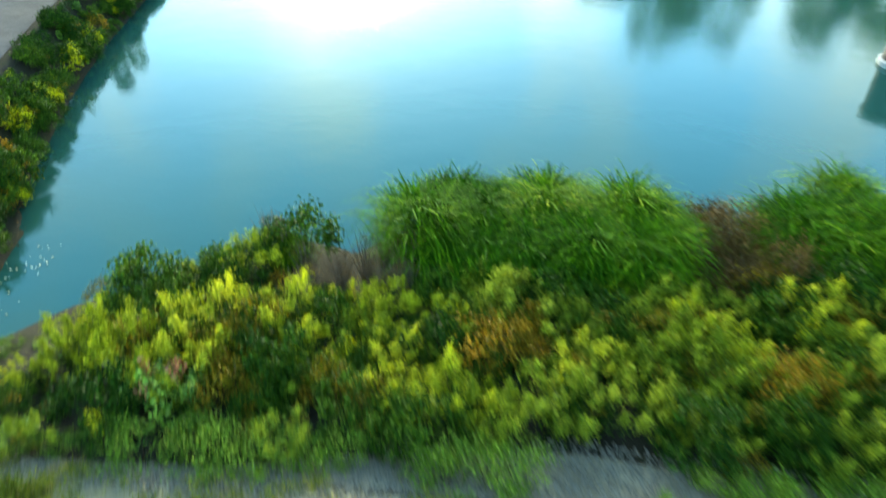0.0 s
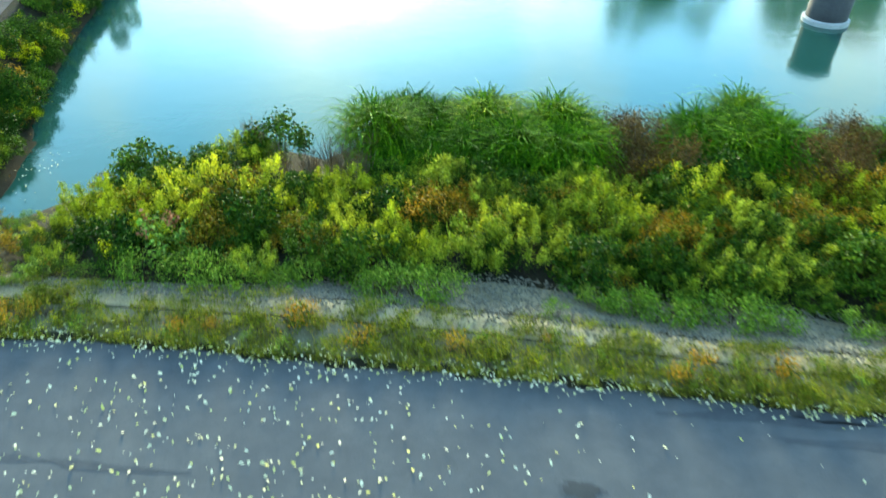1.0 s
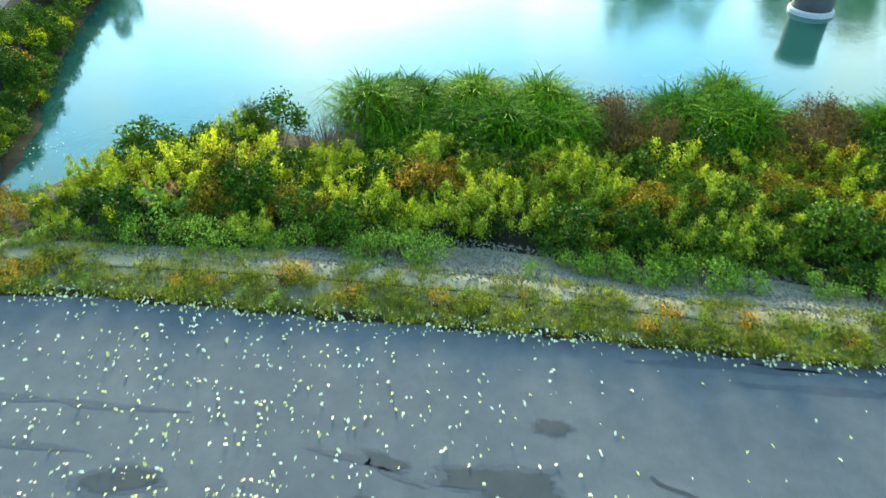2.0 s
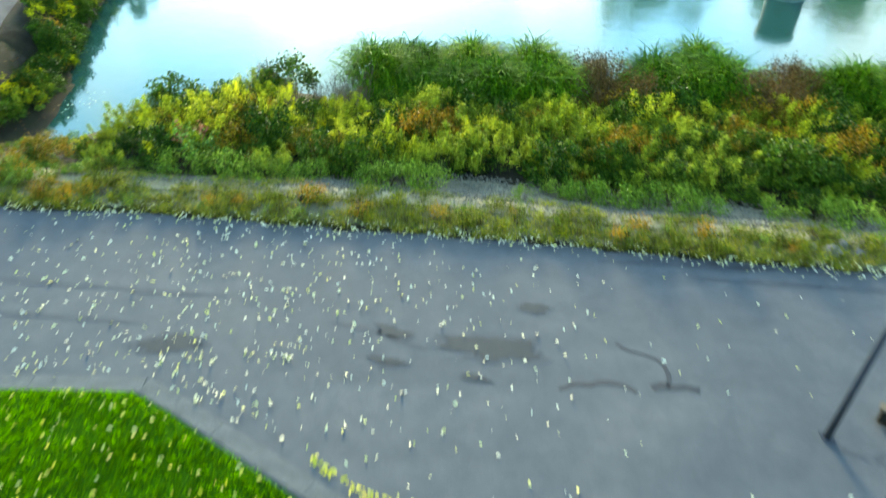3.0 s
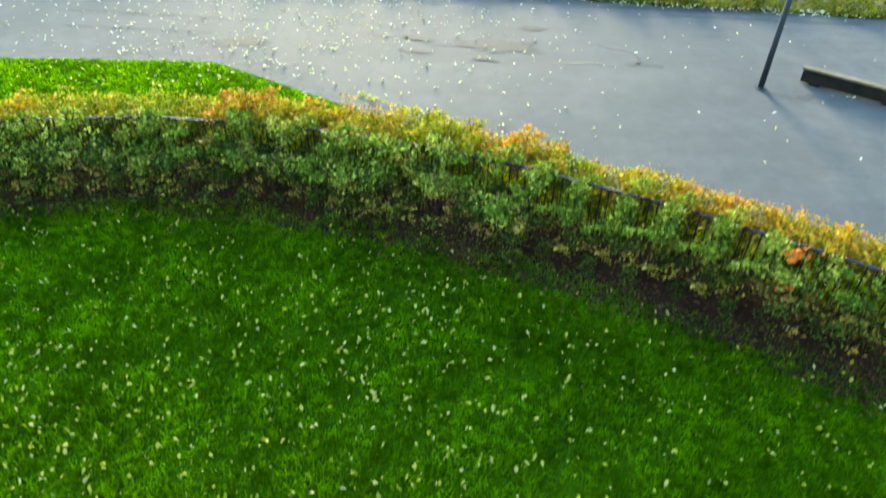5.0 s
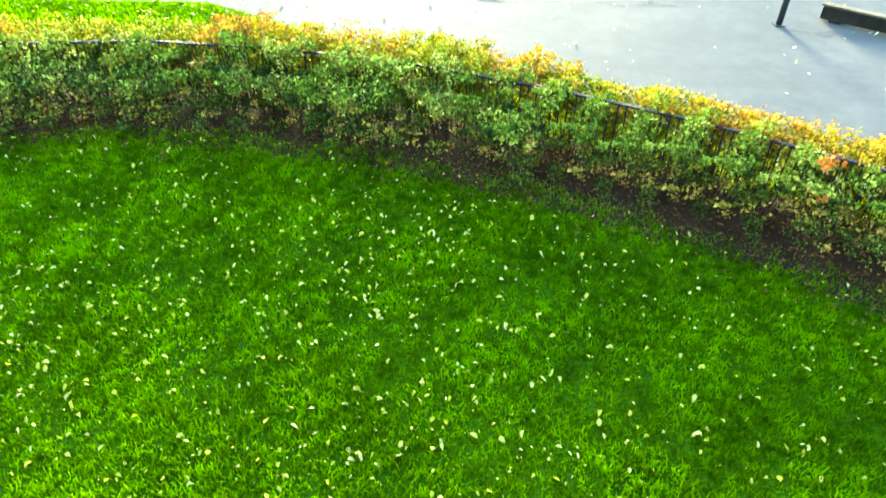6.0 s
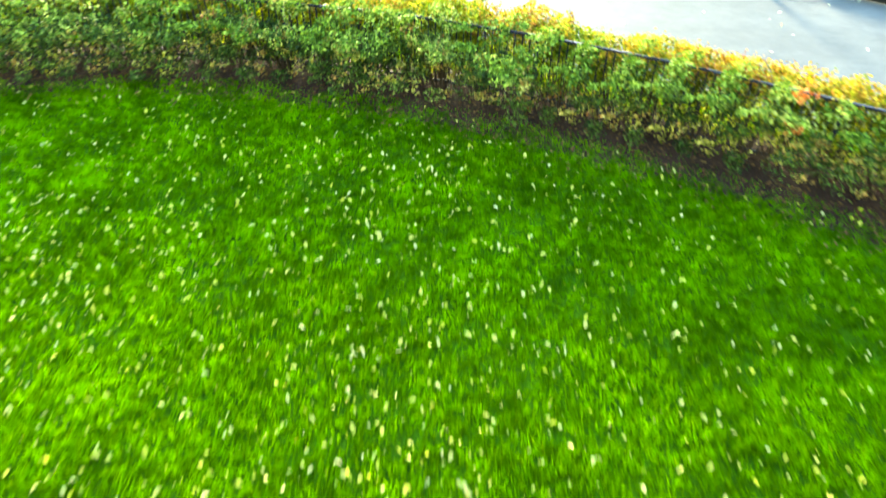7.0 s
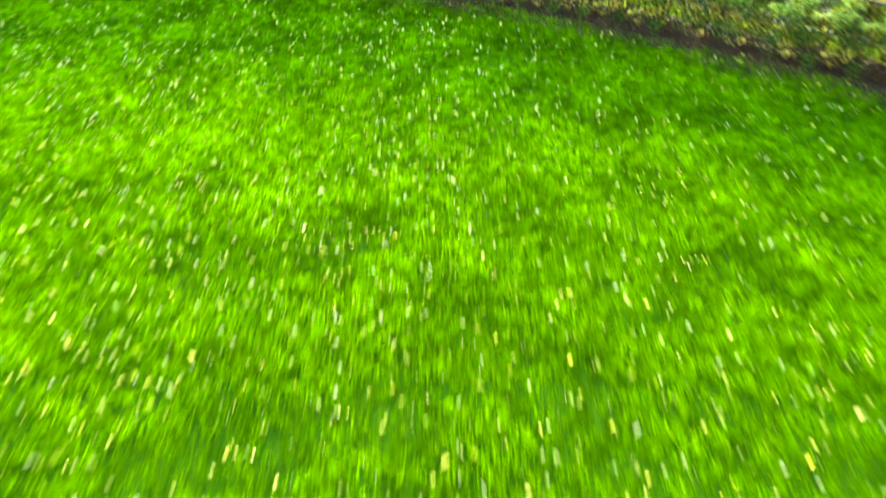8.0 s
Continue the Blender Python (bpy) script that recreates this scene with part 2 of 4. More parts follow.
M_BED = two_scale("bed_soil", [(0.3, (0.0225, 0.0114, 0.0076)), (0.6, (0.0438, 0.0209, 0.0133)), (0.8, (0.0688, 0.038, 0.0266))], 2.5, 35, 0.95, 0.1, 0.9, 0.03)
M_FOOTPATH = two_scale("grey_footpath", [(0.3, (0.055, 0.05, 0.048)), (0.6, (0.08, 0.073, 0.07)), (0.8, (0.1, 0.09, 0.083))], 1.2, 40, 0.9, 0.1, 0.7, 0.006)
M_WALL = two_scale("rendered_wall", [(0.3, (0.10, 0.095, 0.085)), (0.7, (0.15, 0.14, 0.125))], 0.6, 40, 0.9, 0.2)
M_ROCK = two_scale("rock", [(0.3, (0.07, 0.07, 0.07)), (0.7, (0.14, 0.136, 0.133))], 4, 40, 0.85, 0.25)
# One beam in two timber tones: lit top and shaded side are in the colours.
M_TIMBER = two_scale("weathered_timber", [(0.3, (0.12, 0.09, 0.054)), (0.7, (0.192, 0.15, 0.096))], 5, 60, 0.8, 0.2)
M_DARKWOOD = two_scale("dark_timber", [(0.3, (0.012, 0.011, 0.009)), (0.7, (0.03, 0.026, 0.019))], 5, 60, 0.9, 0.1)
M_PAINT = two_scale("black_paint", [(0.3, (0.012, 0.013, 0.016)), (0.7, (0.022, 0.023, 0.027))], 6, 120, 0.6, 0.25, 0.2, 0.002)
M_POLE = two_scale("grey_pole_paint", [(0.3, (0.024, 0.031, 0.042)), (0.7, (0.036, 0.043, 0.054))], 4, 120, 0.6, 0.2, 0.2, 0.002)
M_HEAD = two_scale("pale_lamp_housing", [(0.3, (0.38, 0.39, 0.41)), (0.7, (0.45, 0.455, 0.47))], 4, 120, 0.45, 0.4, 0.1, 0.002, 0.9)
M_LENS = two_scale("lamp_lens", [(0.3, (0.5, 0.5, 0.5)), (0.7, (0.6, 0.6, 0.6))], 4, 80, 0.2, 0.5, 0.1, 0.002, 0.9)
M_PIER = two_scale("dark_pile", [(0.3, (0.025, 0.025, 0.028)), (0.7, (0.05, 0.05, 0.052))], 0.8, 25, 0.7, 0.3)
M_RING = two_scale("pale_ring", [(0.3, (0.28, 0.28, 0.273)), (0.7, (0.385, 0.385, 0.378))], 2, 30, 0.7, 0.3)
M_BARK = two_scale("bark", [(0.3, (0.05, 0.04, 0.03)), (0.7, (0.11, 0.09, 0.07))], 3, 20, 0.9, 0.2)

M_WATER, n, l, b = mat("river_water", 0.05, 0.9)
b.inputs["Base Color"].default_value = (0.014, 0.056, 0.042, 1)
b.inputs["IOR"].default_value = 1.33
b.inputs["Specular Tint"].default_value = (0.34, 1.0, 0.97, 1)
h1 = noise_tex(n, l, 0.9, 3)
h2 = noise_tex(n, l, 7.0, 3)
add = n.new("ShaderNodeMath")
add.operation = "MULTIPLY_ADD"
l.new(h2, add.inputs[0])
add.inputs[1].default_value = 0.5
l.new(h1, add.inputs[2])
bump(n, l, b, add.outputs[0], 0.1, 0.06)


# ---- mesh helpers ----
def obj(name, mesh, material, parent=None, label=""):
    if material and not mesh.materials:
        mesh.materials.append(material)
    o = new(name, mesh)
    o.parent = parent
    if label:
        tagged(o, label)
    return o


def part(name, bm, material, parent=None, label="", smooth=False):
    me = bpy.data.meshes.new(name)
    bmesh.ops.recalc_face_normals(bm, faces=bm.faces)
    if smooth:
        for f in bm.faces:
            f.smooth = True
    bm.to_mesh(me)
    bm.free()
    return obj(name, me, material, parent, label)


def soup(name, verts, sides):
    """A mesh of loose polygons, all with the same number of sides, from an array of corners."""
    v = np.asarray(verts, dtype=np.float32).reshape(-1, 3)
    k = len(v) // sides
    me = bpy.data.meshes.new(name)
    me.vertices.add(len(v))
    me.vertices.foreach_set("co", v.ravel())
    me.loops.add(len(v))
    me.loops.foreach_set("vertex_index", np.arange(len(v), dtype=np.int32))
    me.polygons.add(k)
    me.polygons.foreach_set("loop_start", np.arange(0, len(v), sides, dtype=np.int32))
    me.update(calc_edges=True)
    return me


def unit(a):
    return a / np.maximum(np.linalg.norm(a, axis=1, keepdims=True), 1e-6)


def leaves(rng, centres, length, width, up=0.5):
    """Pointed four-cornered leaves at the centres, turned at random, tips leaning upwards by up."""
    k = len(centres)
    axis = rng.normal(size=(k, 3))
    axis[:, 2] += up
    axis = unit(axis)
    side = unit(np.cross(axis, rng.normal(size=(k, 3))))
    s = rng.uniform(0.6, 1.25, (k, 1))
    lift = np.cross(side, axis) * length * 0.12 * s
    c = np.asarray(centres)
    a, t = axis * length * s * 0.5, side * width * s * 0.5
    return np.stack([c - a, c - a * 0.1 + t + lift, c + a, c - a * 0.1 - t + lift], axis=1)


def blades(rng, roots, height, width, bend, dome=False):
    """Grass or reed blades: two bent quads and a tip, each drawn as quads in one strip."""
    k = len(roots)
    yaw = np.arctan2(roots[:, 1], roots[:, 0]) + rng.normal(0, 0.7, k) if dome else rng.uniform(0, 2 * np.pi, k)
    d = np.stack([np.cos(yaw), np.sin(yaw), np.zeros(k)], 1)
    w = np.stack([-np.sin(yaw), np.cos(yaw), np.zeros(k)], 1) * width * 0.5
    h = (height * rng.uniform(0.55, 1.15, k))[:, None]
    up = np.array([[0, 0, 1.0]])
    bd = (bend * rng.uniform(0.3, 1.3, k))[:, None] * h
    p0, p1, p2 = np.asarray(roots), roots + up * h * 0.55 + d * bd * 0.25, roots + up * h * 0.9 + d * bd * 0.75
    p3 = roots + up * h * (1.0 - (0.3 if dome else 0.12) * bend) + d * bd * 1.2
    q1 = np.stack([p0 - w, p0 + w, p1 + w * 0.85, p1 - w * 0.85], 1)
    q2 = np.stack([p1 - w * 0.85, p1 + w * 0.85, p2 + w * 0.6, p2 - w * 0.6], 1)
    q3 = np.stack([p2 - w * 0.6, p2 + w * 0.6, p3 + w * 0.1, p3 - w * 0.1], 1)
    return np.concatenate([q1, q2, q3], 1).reshape(-1, 4, 3)


def tube(points, radii, sides=6):
    bm = bmesh.new()
    rings = []
    pts = [Vector(p) for p in points]
    for i, p in enumerate(pts):
        d = (pts[min(i + 1, len(pts) - 1)] - pts[max(i - 1, 0)]).normalized()
        a = d.orthogonal().normalized()
        c = d.cross(a)
        rings.append([bm.verts.new(p + (a * math.cos(2 * math.pi * j / sides) + c * math.sin(2 * math.pi * j / sides)) * radii[i]) for j in range(sides)])
    for r, s in zip(rings, rings[1:]):
        for j in range(sides):
            bm.faces.new((r[j], r[(j + 1) % sides], s[(j + 1) % sides], s[j]))
    bm.faces.new(rings[0][::-1])
    bm.faces.new(rings[-1])
    return bm


def box(sx, sy, sz, m=None, bevel=0.0):
    bm = bmesh.new()
    bmesh.ops.create_cube(bm, size=1)
    bmesh.ops.scale(bm, vec=(sx, sy, sz), verts=bm.verts)
    if bevel:
        bmesh.ops.bevel(bm, geom=bm.edges[:], offset=bevel, segments=2, affect="EDGES")
    if m is not None:
        bmesh.ops.transform(bm, matrix=m, verts=bm.verts)
    return bm


def join(bms):
    out = bmesh.new()
    for b_ in bms:
        me = bpy.data.meshes.new("joined")
        b_.to_mesh(me)
        b_.free()
        out.from_mesh(me)
        bpy.data.meshes.remove(me)
    return out


def along(line, x):
    return float(np.interp(x, [p[0] for p in line], [p[1] for p in line]))


# ---- plan ----
WATER = -1.8
VERGE_NEAR = [(-60, 10.0), (-20, 5.9), (-7.7, 5.1), (-5.4, 5.05), (-1.7, 4.63), (0.7, 4.41), (4.15, 4.06), (7.4, 3.63), (10.2, 3.29), (60, -3.0)]
VERGE_FAR = [(-60, 12.0), (-20, 7.6), (-5.9, 6.46), (-1.2, 6.14), (1.9, 5.8), (4.3, 5.45), (7.3, 4.94), (10.2, 4.6), (60, -1.6)]
GRAVEL_FAR = [(-60, 12.4), (-7.0, 6.9), (-3.5, 6.8), (-0.9, 7.35), (2.4, 7.5), (3.9, 7.2), (9.1, 6.45), (10.9, 5.9), (60, 0.0)]
LAWN_EDGE = [(-60, -0.2), (-3.55, -0.31), (-2.94, -0.65), (-1.62, -1.5), (-0.39, -2.28), (1.93, -3.76), (3.0, -4.42), (60, -39.0)]
KERB_OUT = [(-60, 0.16), (-3.2, 0.06), (-2.6, -0.3), (-0.24, -1.61), (0.96, -2.31), (2.38, -3.22), (3.46, -3.93), (60, -38.3)]
FENCE = [(-9.0, -5.6), (-6.5, -5.1), (-5.0, -4.8), (-3.6, -4.62), (-1.35, -4.79), (0.9, -5.29), (2.26, -5.74), (4.5, -6.78), (5.7, -7.45), (7.5, -8.5), (11.0, -10.6)]
SHORE = [(-40, 10.8), (-12.0, 11.4), (-10.5, 11.4), (-9.3, 12.6), (-7.7, 13.6), (-4.3, 15.6), (-2.4, 14.9), (-0.5, 16.6), (5.6, 16.8), (6.4, 15.4), (8.6, 15.9), (10.4, 17.0), (11.5, 16.0), (14.5, 15.6), (60, 10.0)]
LEFT_SHORE = [(10.0, -11.2), (13.0, -11.6), (15.5, -12.0), (17.0, -12.8), (18.5, -13.3), (24.0, -14.5), (29.0, -15.3), (60.0, -17.5), (90.0, -22.0)]


def ground_z(x, y):
    near = along(VERGE_NEAR, x)
    if y < near:
        return -0.08 if y < near - 0.15 else 0.0
    far = along(VERGE_FAR, x)
    soft = 0.03 * noise.noise((x * 0.9, y * 0.9, 0.3))
    if y < far:
        return 0.02 + soft
    shore = along(SHORE, x)
    dy = y - far
    z = -0.5 * min(1.0, dy / 1.2) - max(0.0, dy - 1.2) * (1.3 / max(1.0, shore - far - 1.2))
    if y > shore - 0.4:
        z = min(z, -1.7 - (y - shore + 0.4) * 0.35)
    z = max(z, -3.4)
    if y > 9.0:
        edge = float(np.interp(y, [p[0] for p in LEFT_SHORE], [p[1] for p in LEFT_SHORE]))
        d = edge - x
        if d < 0:
            lz = -3.4 if d < -2.5 else -1.75 + d * 0.66
        elif y < 17.0:
            lz = min(-0.35, -1.76 + d * 0.2 if d < 1.1 else -1.54 + (d - 1.1) * 1.2)
        else:
            lz = min(-0.35, -1.75 + d * 0.9)
        z = max(z, lz)
    if y > 84:
        z = max(z, min(0.5, -3.4 + (y - 84) * 0.5))
    return z + soft * (1 if z > -1.7 else 0)


xs = [-900, -500, -250, -120, -70, -45, -32, -26] + list(np.arange(-22, 22.01, 0.4)) + [26, 32, 45, 70, 120, 250, 500, 900]
ys = [-900, -400, -150, -60, -30, -15, -5, 0] + list(np.arange(2.2, 8.0, 0.2)) + list(np.arange(8.0, 31, 0.5)) + [33, 38, 46, 58, 72, 84, 87, 90, 94, 100, 140, 250, 500, 900]
gv = [(float(x), float(y), ground_z(x, y)) for y in ys for x in xs]
nx = len(xs)
gf = [(j * nx + i, j * nx + i + 1, (j + 1) * nx + i + 1, (j + 1) * nx + i) for j in range(len(ys) - 1) for i in range(nx - 1)]
gm = bpy.data.meshes.new("ground")
gm.from_pydata(gv, [], gf)
for p in gm.polygons:
    p.use_smooth = True
tagged(obj("ground", gm, M_SOIL), "dark earth bank sloping down to the river", "ground", kind="structure")


def sheet(name, near, far, z, thick, material, x0, x1, step=1.0, follow=0.0):
    """A slab between two lines of the plan, with its own thickness."""
    bm = bmesh.new()
    cuts = sorted({x0, x1, *np.arange(x0, x1, step), *[p[0] for p in near + far if x0 < p[0] < x1]})
    tops = []
    for x in cuts:
        a, c = along(near, x), along(far, x)
        tops.append([bm.verts.new((x, y, (ground_z(x, y) + follow) if follow else z)) for y in np.linspace(a, c, 6 if follow else 2)])
        if follow:
            tops[-1][0].co.z -= 0.07
    for r, s in zip(tops, tops[1:]):
        for i in range(len(r) - 1):
            bm.faces.new((r[i], s[i], s[i + 1], r[i + 1]))
    ret = bmesh.ops.extrude_face_region(bm, geom=bm.faces[:])
    low = [v for v in ret["geom"] if isinstance(v, bmesh.types.BMVert)]
    bmesh.ops.translate(bm, vec=(0, 0, -thick), verts=low)
    return part(name, bm, material)


tagged(sheet("road", LAWN_EDGE, VERGE_NEAR, 0.0, 0.06, M_ASPHALT, -60, 60), "grey asphalt roadway scattered with pale fallen leaves", "road", kind="structure")
tagged(sheet("lawn", [(-60, -60), (60, -60)], LAWN_EDGE, 0.045, 0.1, M_TURF, -60, 60), "bright green lawn strewn with fallen leaves", "lawn", kind="structure")
PALE_NEAR = [(x, y - 0.55) for x, y in VERGE_FAR]
PALE_FAR = [(x, y + 0.22) for x, y in VERGE_FAR]
tagged(sheet("verge", VERGE_NEAR, [(x, y - 0.5) for x, y in VERGE_FAR], 0, 0.08, M_VERGESOIL, -14, 20, 0.4, 0.012), "thin dry soil of the grass verge", "verge", kind="structure")
tagged(sheet("gravel_path", PALE_NEAR, PALE_FAR, 0, 0.05, M_GRAVEL, -9, 20, 0.4, 0.02), "pale compacted gravel edge behind the verge grass", "gravel path", kind="structure")
tagged(sheet("pebble_slope", PALE_FAR, GRAVEL_FAR, 0, 0.05, M_SLOPE, -9, 20, 0.5, 0.03), "grey pebble slope falling towards the bushes", "pebble slope", kind="structure")
bm = bmesh.new()
bmesh.ops.create_grid(bm, x_segments=2, y_segments=2, size=0.5)
bmesh.ops.transform(bm, matrix=Matrix.Translation((0, 60, WATER)) @ Matrix.Diagonal((1800, 140, 1, 1)), verts=bm.verts)
tagged(part("water", bm, M_WATER), "calm pale blue river reflecting the bright sky", "water", kind="structure")

bm = bmesh.new()
rows = []
for i, (x, y) in enumerate(FENCE):
    q, p = FENCE[min(i + 1, len(FENCE) - 1)], FENCE[max(i - 1, 0)]
    d = Vector((q[0] - p[0], q[1] - p[1])).normalized()
    nrm = Vector((d.y, -d.x))
    rows.append([bm.verts.new((x + nrm.x * w, y + nrm.y * w, 0.046 + h)) for w, h in ((-0.8, 0.0), (-0.4, 0.03), (0.0, 0.04), (0.5, 0.03), (1.15, 0.002))])
for r, q in zip(rows, rows[1:]):
    for i in range(4):
        bm.faces.new((r[i], r[i + 1], q[i + 1], q[i]))
bmesh.ops.subdivide_edges(bm, edges=bm.edges[:], cuts=5, use_grid_fill=True)
for v in bm.verts:
    v.co.z += 0.02 * noise.noise(v.co * 4)
    v.co.y += 0.10 * noise.noise((v.co.x * 2.2, v.co.y, 3))
tagged(part("hedge_bed", bm, M_BED, smooth=True), "bare dark brown soil bed under the hedge", "soil bed", kind="structure")

bm = bmesh.new()
rows = []
for y in np.arange(13.0, 46.0, 1.0):
    e = float(np.interp(y, [p[0] for p in LEFT_SHORE], [p[1] for p in LEFT_SHORE]))
    rows.append([bm.verts.new((e - w, y, ground_z(e - w, y) + 0.03)) for w in (2.15, 3.4, 5.0, 7.0)])
for r, q in zip(rows, rows[1:]):
    for i in range(3):
        bm.faces.new((r[i], r[i + 1], q[i + 1], q[i]))
tagged(part("footpath", bm, M_FOOTPATH), "grey footpath behind the bank bushes", "footpath", kind="structure")

# ---- unseen wall closing the lawn behind the flight, added to shade the hedge front ----
tagged(part("shade_wall_south", box(70, 0.4, 11, pose(0, -27, 5.4), 0.02), M_WALL), "plain grey rendered wall, unseen, added to shade the lawn side", "wall", kind="structure")

# ---- street lamp ----
lamp = tagged(new("street_lamp"), "slim grey street lamp with a pale flat head, on asphalt", "street lamp")
lamp.location = (8.0, -0.98, 0.0)
part("base_plate", box(0.2, 0.2, 0.02, pose(0, 0, 0.01), 0.004), M_POLE, lamp)
part("pole", tube([(0, 0, 0), (0, 0, 1.2), (0, 0, 3.8)], [0.062, 0.056, 0.046], 14), M_POLE, lamp, smooth=True)
part("sleeve", tube([(0.0, 0, 2.86), (0.01, 0.01, 2.92), (0.03, 0.05, 3.5), (0.04, 0.08, 3.82)], [0.05, 0.066, 0.08, 0.07], 14), M_POLE, lamp, smooth=True)
head = part("head", box(0.21, 0.84, 0.08, pose(0.06, 0.4, 3.88, 3, 0, -6), 0.03), M_HEAD, lamp, "pale lamp housing")
part("lens", box(0.17, 0.55, 0.015, pose(0.07, 0.5, 3.842, 3, 0, -6), 0.004), M_LENS, head)

# ---- timber beam beside the lamp ----
beam = tagged(new("timber_beam"), "weathered timber barrier beam lying on low blocks", "beam")
beam.matrix_world = pose(8.97, -0.6, 0, 0, 0, -36)
part("plank", box(3.44, 0.19, 0.035, pose(1.68, 0.03, 0.292), 0.012), M_TIMBER, beam, "worn timber top coloured pale, as lit")
part("bearer", box(3.38, 0.2, 0.24, pose(1.7, 0.0, 0.154), 0.01), M_DARKWOOD, beam, "timber side coloured dark, as in shade")
for i in range(3):
    part("block", box(0.22, 0.26, 0.06, pose(0.3 + 1.4 * i, 0, 0.03), 0.01), M_DARKWOOD, beam)

# ---- river pile ----
pier = tagged(new("river_pile"), "dark round concrete pile with a pale ring, standing in the river", "pile")
pier.location = (18.75, 27.6, -3.4)
part("shaft", tube([(0, 0, 0), (0, 0, 3.7)], [0.9, 0.9], 40), M_PIER, pier, smooth=True)
part("ring", tube([(0, 0, 1.5), (0, 0, 1.55), (0, 0, 1.78), (0, 0, 1.83)], [0.98, 1.03, 1.03, 0.96], 40), M_RING, pier, "pale waterline ring")
part("cap", tube([(0, 0, 3.66), (0, 0, 3.72), (0, 0, 3.95), (0, 0, 4.0)], [0.94, 0.98, 0.98, 0.92], 40), M_RING, pier, "pale concrete cap")

# ---- rock on the verge ----
for x, y, size in [(10.15, 3.85, 0.24), (9.78, 4.05, 0.13), (10.5, 4.12, 0.16), (10.0, 4.35, 0.11), (10.75, 3.85, 0.12)]:
    bm = bmesh.new()
    bmesh.ops.create_icosphere(bm, subdivisions=3, radius=size)
    for v in bm.verts:
        v.co *= 1 + 0.4 * noise.noise(v.co * 0.84 / size + Vector((x, y, 0)))
        v.co.z *= 0.6
    bmesh.ops.translate(bm, vec=(x, y, 0.22 * size + ground_z(x, y)), verts=bm.verts)
    tagged(part("rock", bm, M_ROCK), "pale grey rounded rock lying in the verge", "rock", "verge rocks")


# ---- plants ----
rng = np.random.default_rng(5)


def stems_bm(count, height, spread, radius, seed):
    r = random.Random(seed)
    bms = []
    for _ in range(count):
        a, d = r.uniform(0, 6.28), r.uniform(0.1, 1) * spread
        x0, y0, h = 0.25 * d * math.cos(a), 0.25 * d * math.sin(a), height * r.uniform(0.6, 1)
        bms.append(tube([(x0, y0, -0.15), (x0 + 0.4 * d * math.cos(a), y0 + 0.4 * d * math.sin(a), h * 0.5), (d * math.cos(a), d * math.sin(a), h)], [radius, radius * 0.8, radius * 0.3], 4))
    return join(bms)


def crown_points(r, clumps, per, rx, h0, h1, size):
    """Leaf centres gathered in clumps through a rounded crown."""
    a, d = r.uniform(0, 2 * np.pi, clumps), np.sqrt(r.uniform(0, 1, clumps)) * rx
    top = h1 - (h1 - h0) * 0.6 * (d / rx) ** 2
    z = h0 + (top - h0) * r.uniform(0.25, 1.0, clumps) ** 0.6
    c = np.stack([d * np.cos(a), d * np.sin(a), z], 1)
    return (c[:, None, :] + r.normal(size=(clumps, per, 3)) * size).reshape(-1, 3)


def plant(name, label, category, seed, foliage, stem_args, stem_mat, extra=()):
    """foliage: corner array and material; extra: more named foliage of another colour."""
    root = tagged(new(name), label, category)
    tagged(part("branching", stems_bm(*stem_args, seed), stem_mat, root), kind="stuff")
    for nm, quads, m in (("foliage", *foliage), *extra):
        tagged(obj(nm, soup(nm, quads, 4), m, root), kind="stuff")
    return root


def reed(seed, h=1.5, m=M_REED):
    """A rounded mound of thin arching blades."""
    r = np.random.default_rng(seed)
    k = 850
    a, d = r.uniform(0, 2 * np.pi, k), np.sqrt(r.uniform(0, 1, k)) * 0.85
    bump_h = 1 + 0.12 * np.sin(3 * a + seed) * d
    z = h * bump_h * (1 - 0.4 * (d / 0.85) ** 2) - r.uniform(0.2, 0.6, k)
    roots = np.stack([d * np.cos(a), d * np.sin(a), z], 1)
    low = np.concatenate([r.normal(0, 0.35, (140, 2)), np.full((140, 1), -0.1)], 1)
    q = np.concatenate([blades(r, roots[::2], 0.38, 0.031, 2.6, True), blades(r, roots[1::2], 0.34, 0.03, 2.2, False), blades(r, low, h * 0.6, 0.03, 0.6, True)])
    return plant("reed_clump", "rounded clump of arching green reeds at the water", "reeds", seed, (q, m), (8, h * 0.7, 0.25, 0.008), M_DRYSTEM)


def plume(seed, m=M_PLUME):
    """A leafy body, green deepened for shade, under separate soft feathery heads of different heights."""
    r = np.random.default_rng(seed)
    body = leaves(r, crown_points(r, 24, 26, 0.55, 0.05, 0.7, 0.09), 0.08, 0.03, 0.6)
    q = []
    for _ in range(13):
        a, d = r.uniform(0, 6.28), math.sqrt(r.uniform()) * 0.68
        h, w, tall = r.uniform(0.55, 1.05) * (1 - 0.3 * d), r.uniform(0.035, 0.1), r.uniform(0.14, 0.4)
        k = int(120 + 2600 * w)
        u = r.uniform(0, 1, (k, 1))
        lean = np.array([0.3 * math.cos(a), 0.3 * math.sin(a), 1.0])
        c = np.array([d * math.cos(a), d * math.sin(a), h - 0.12]) + lean * u * tall + r.normal(size=(k, 3)) * w * (1.15 - 0.75 * u) * r.uniform(0.4, 1.7, (k, 1))
        q.append(leaves(r, c, 0.055, 0.022, 0.7))
    return plant("plume_bush", "feathery yellow-green bush on the river bank", "bush", seed, (body, M_GREEN), (12, 0.8, 0.5, 0.008), M_STEM, (("flower_fluff", np.concatenate(q), m),))


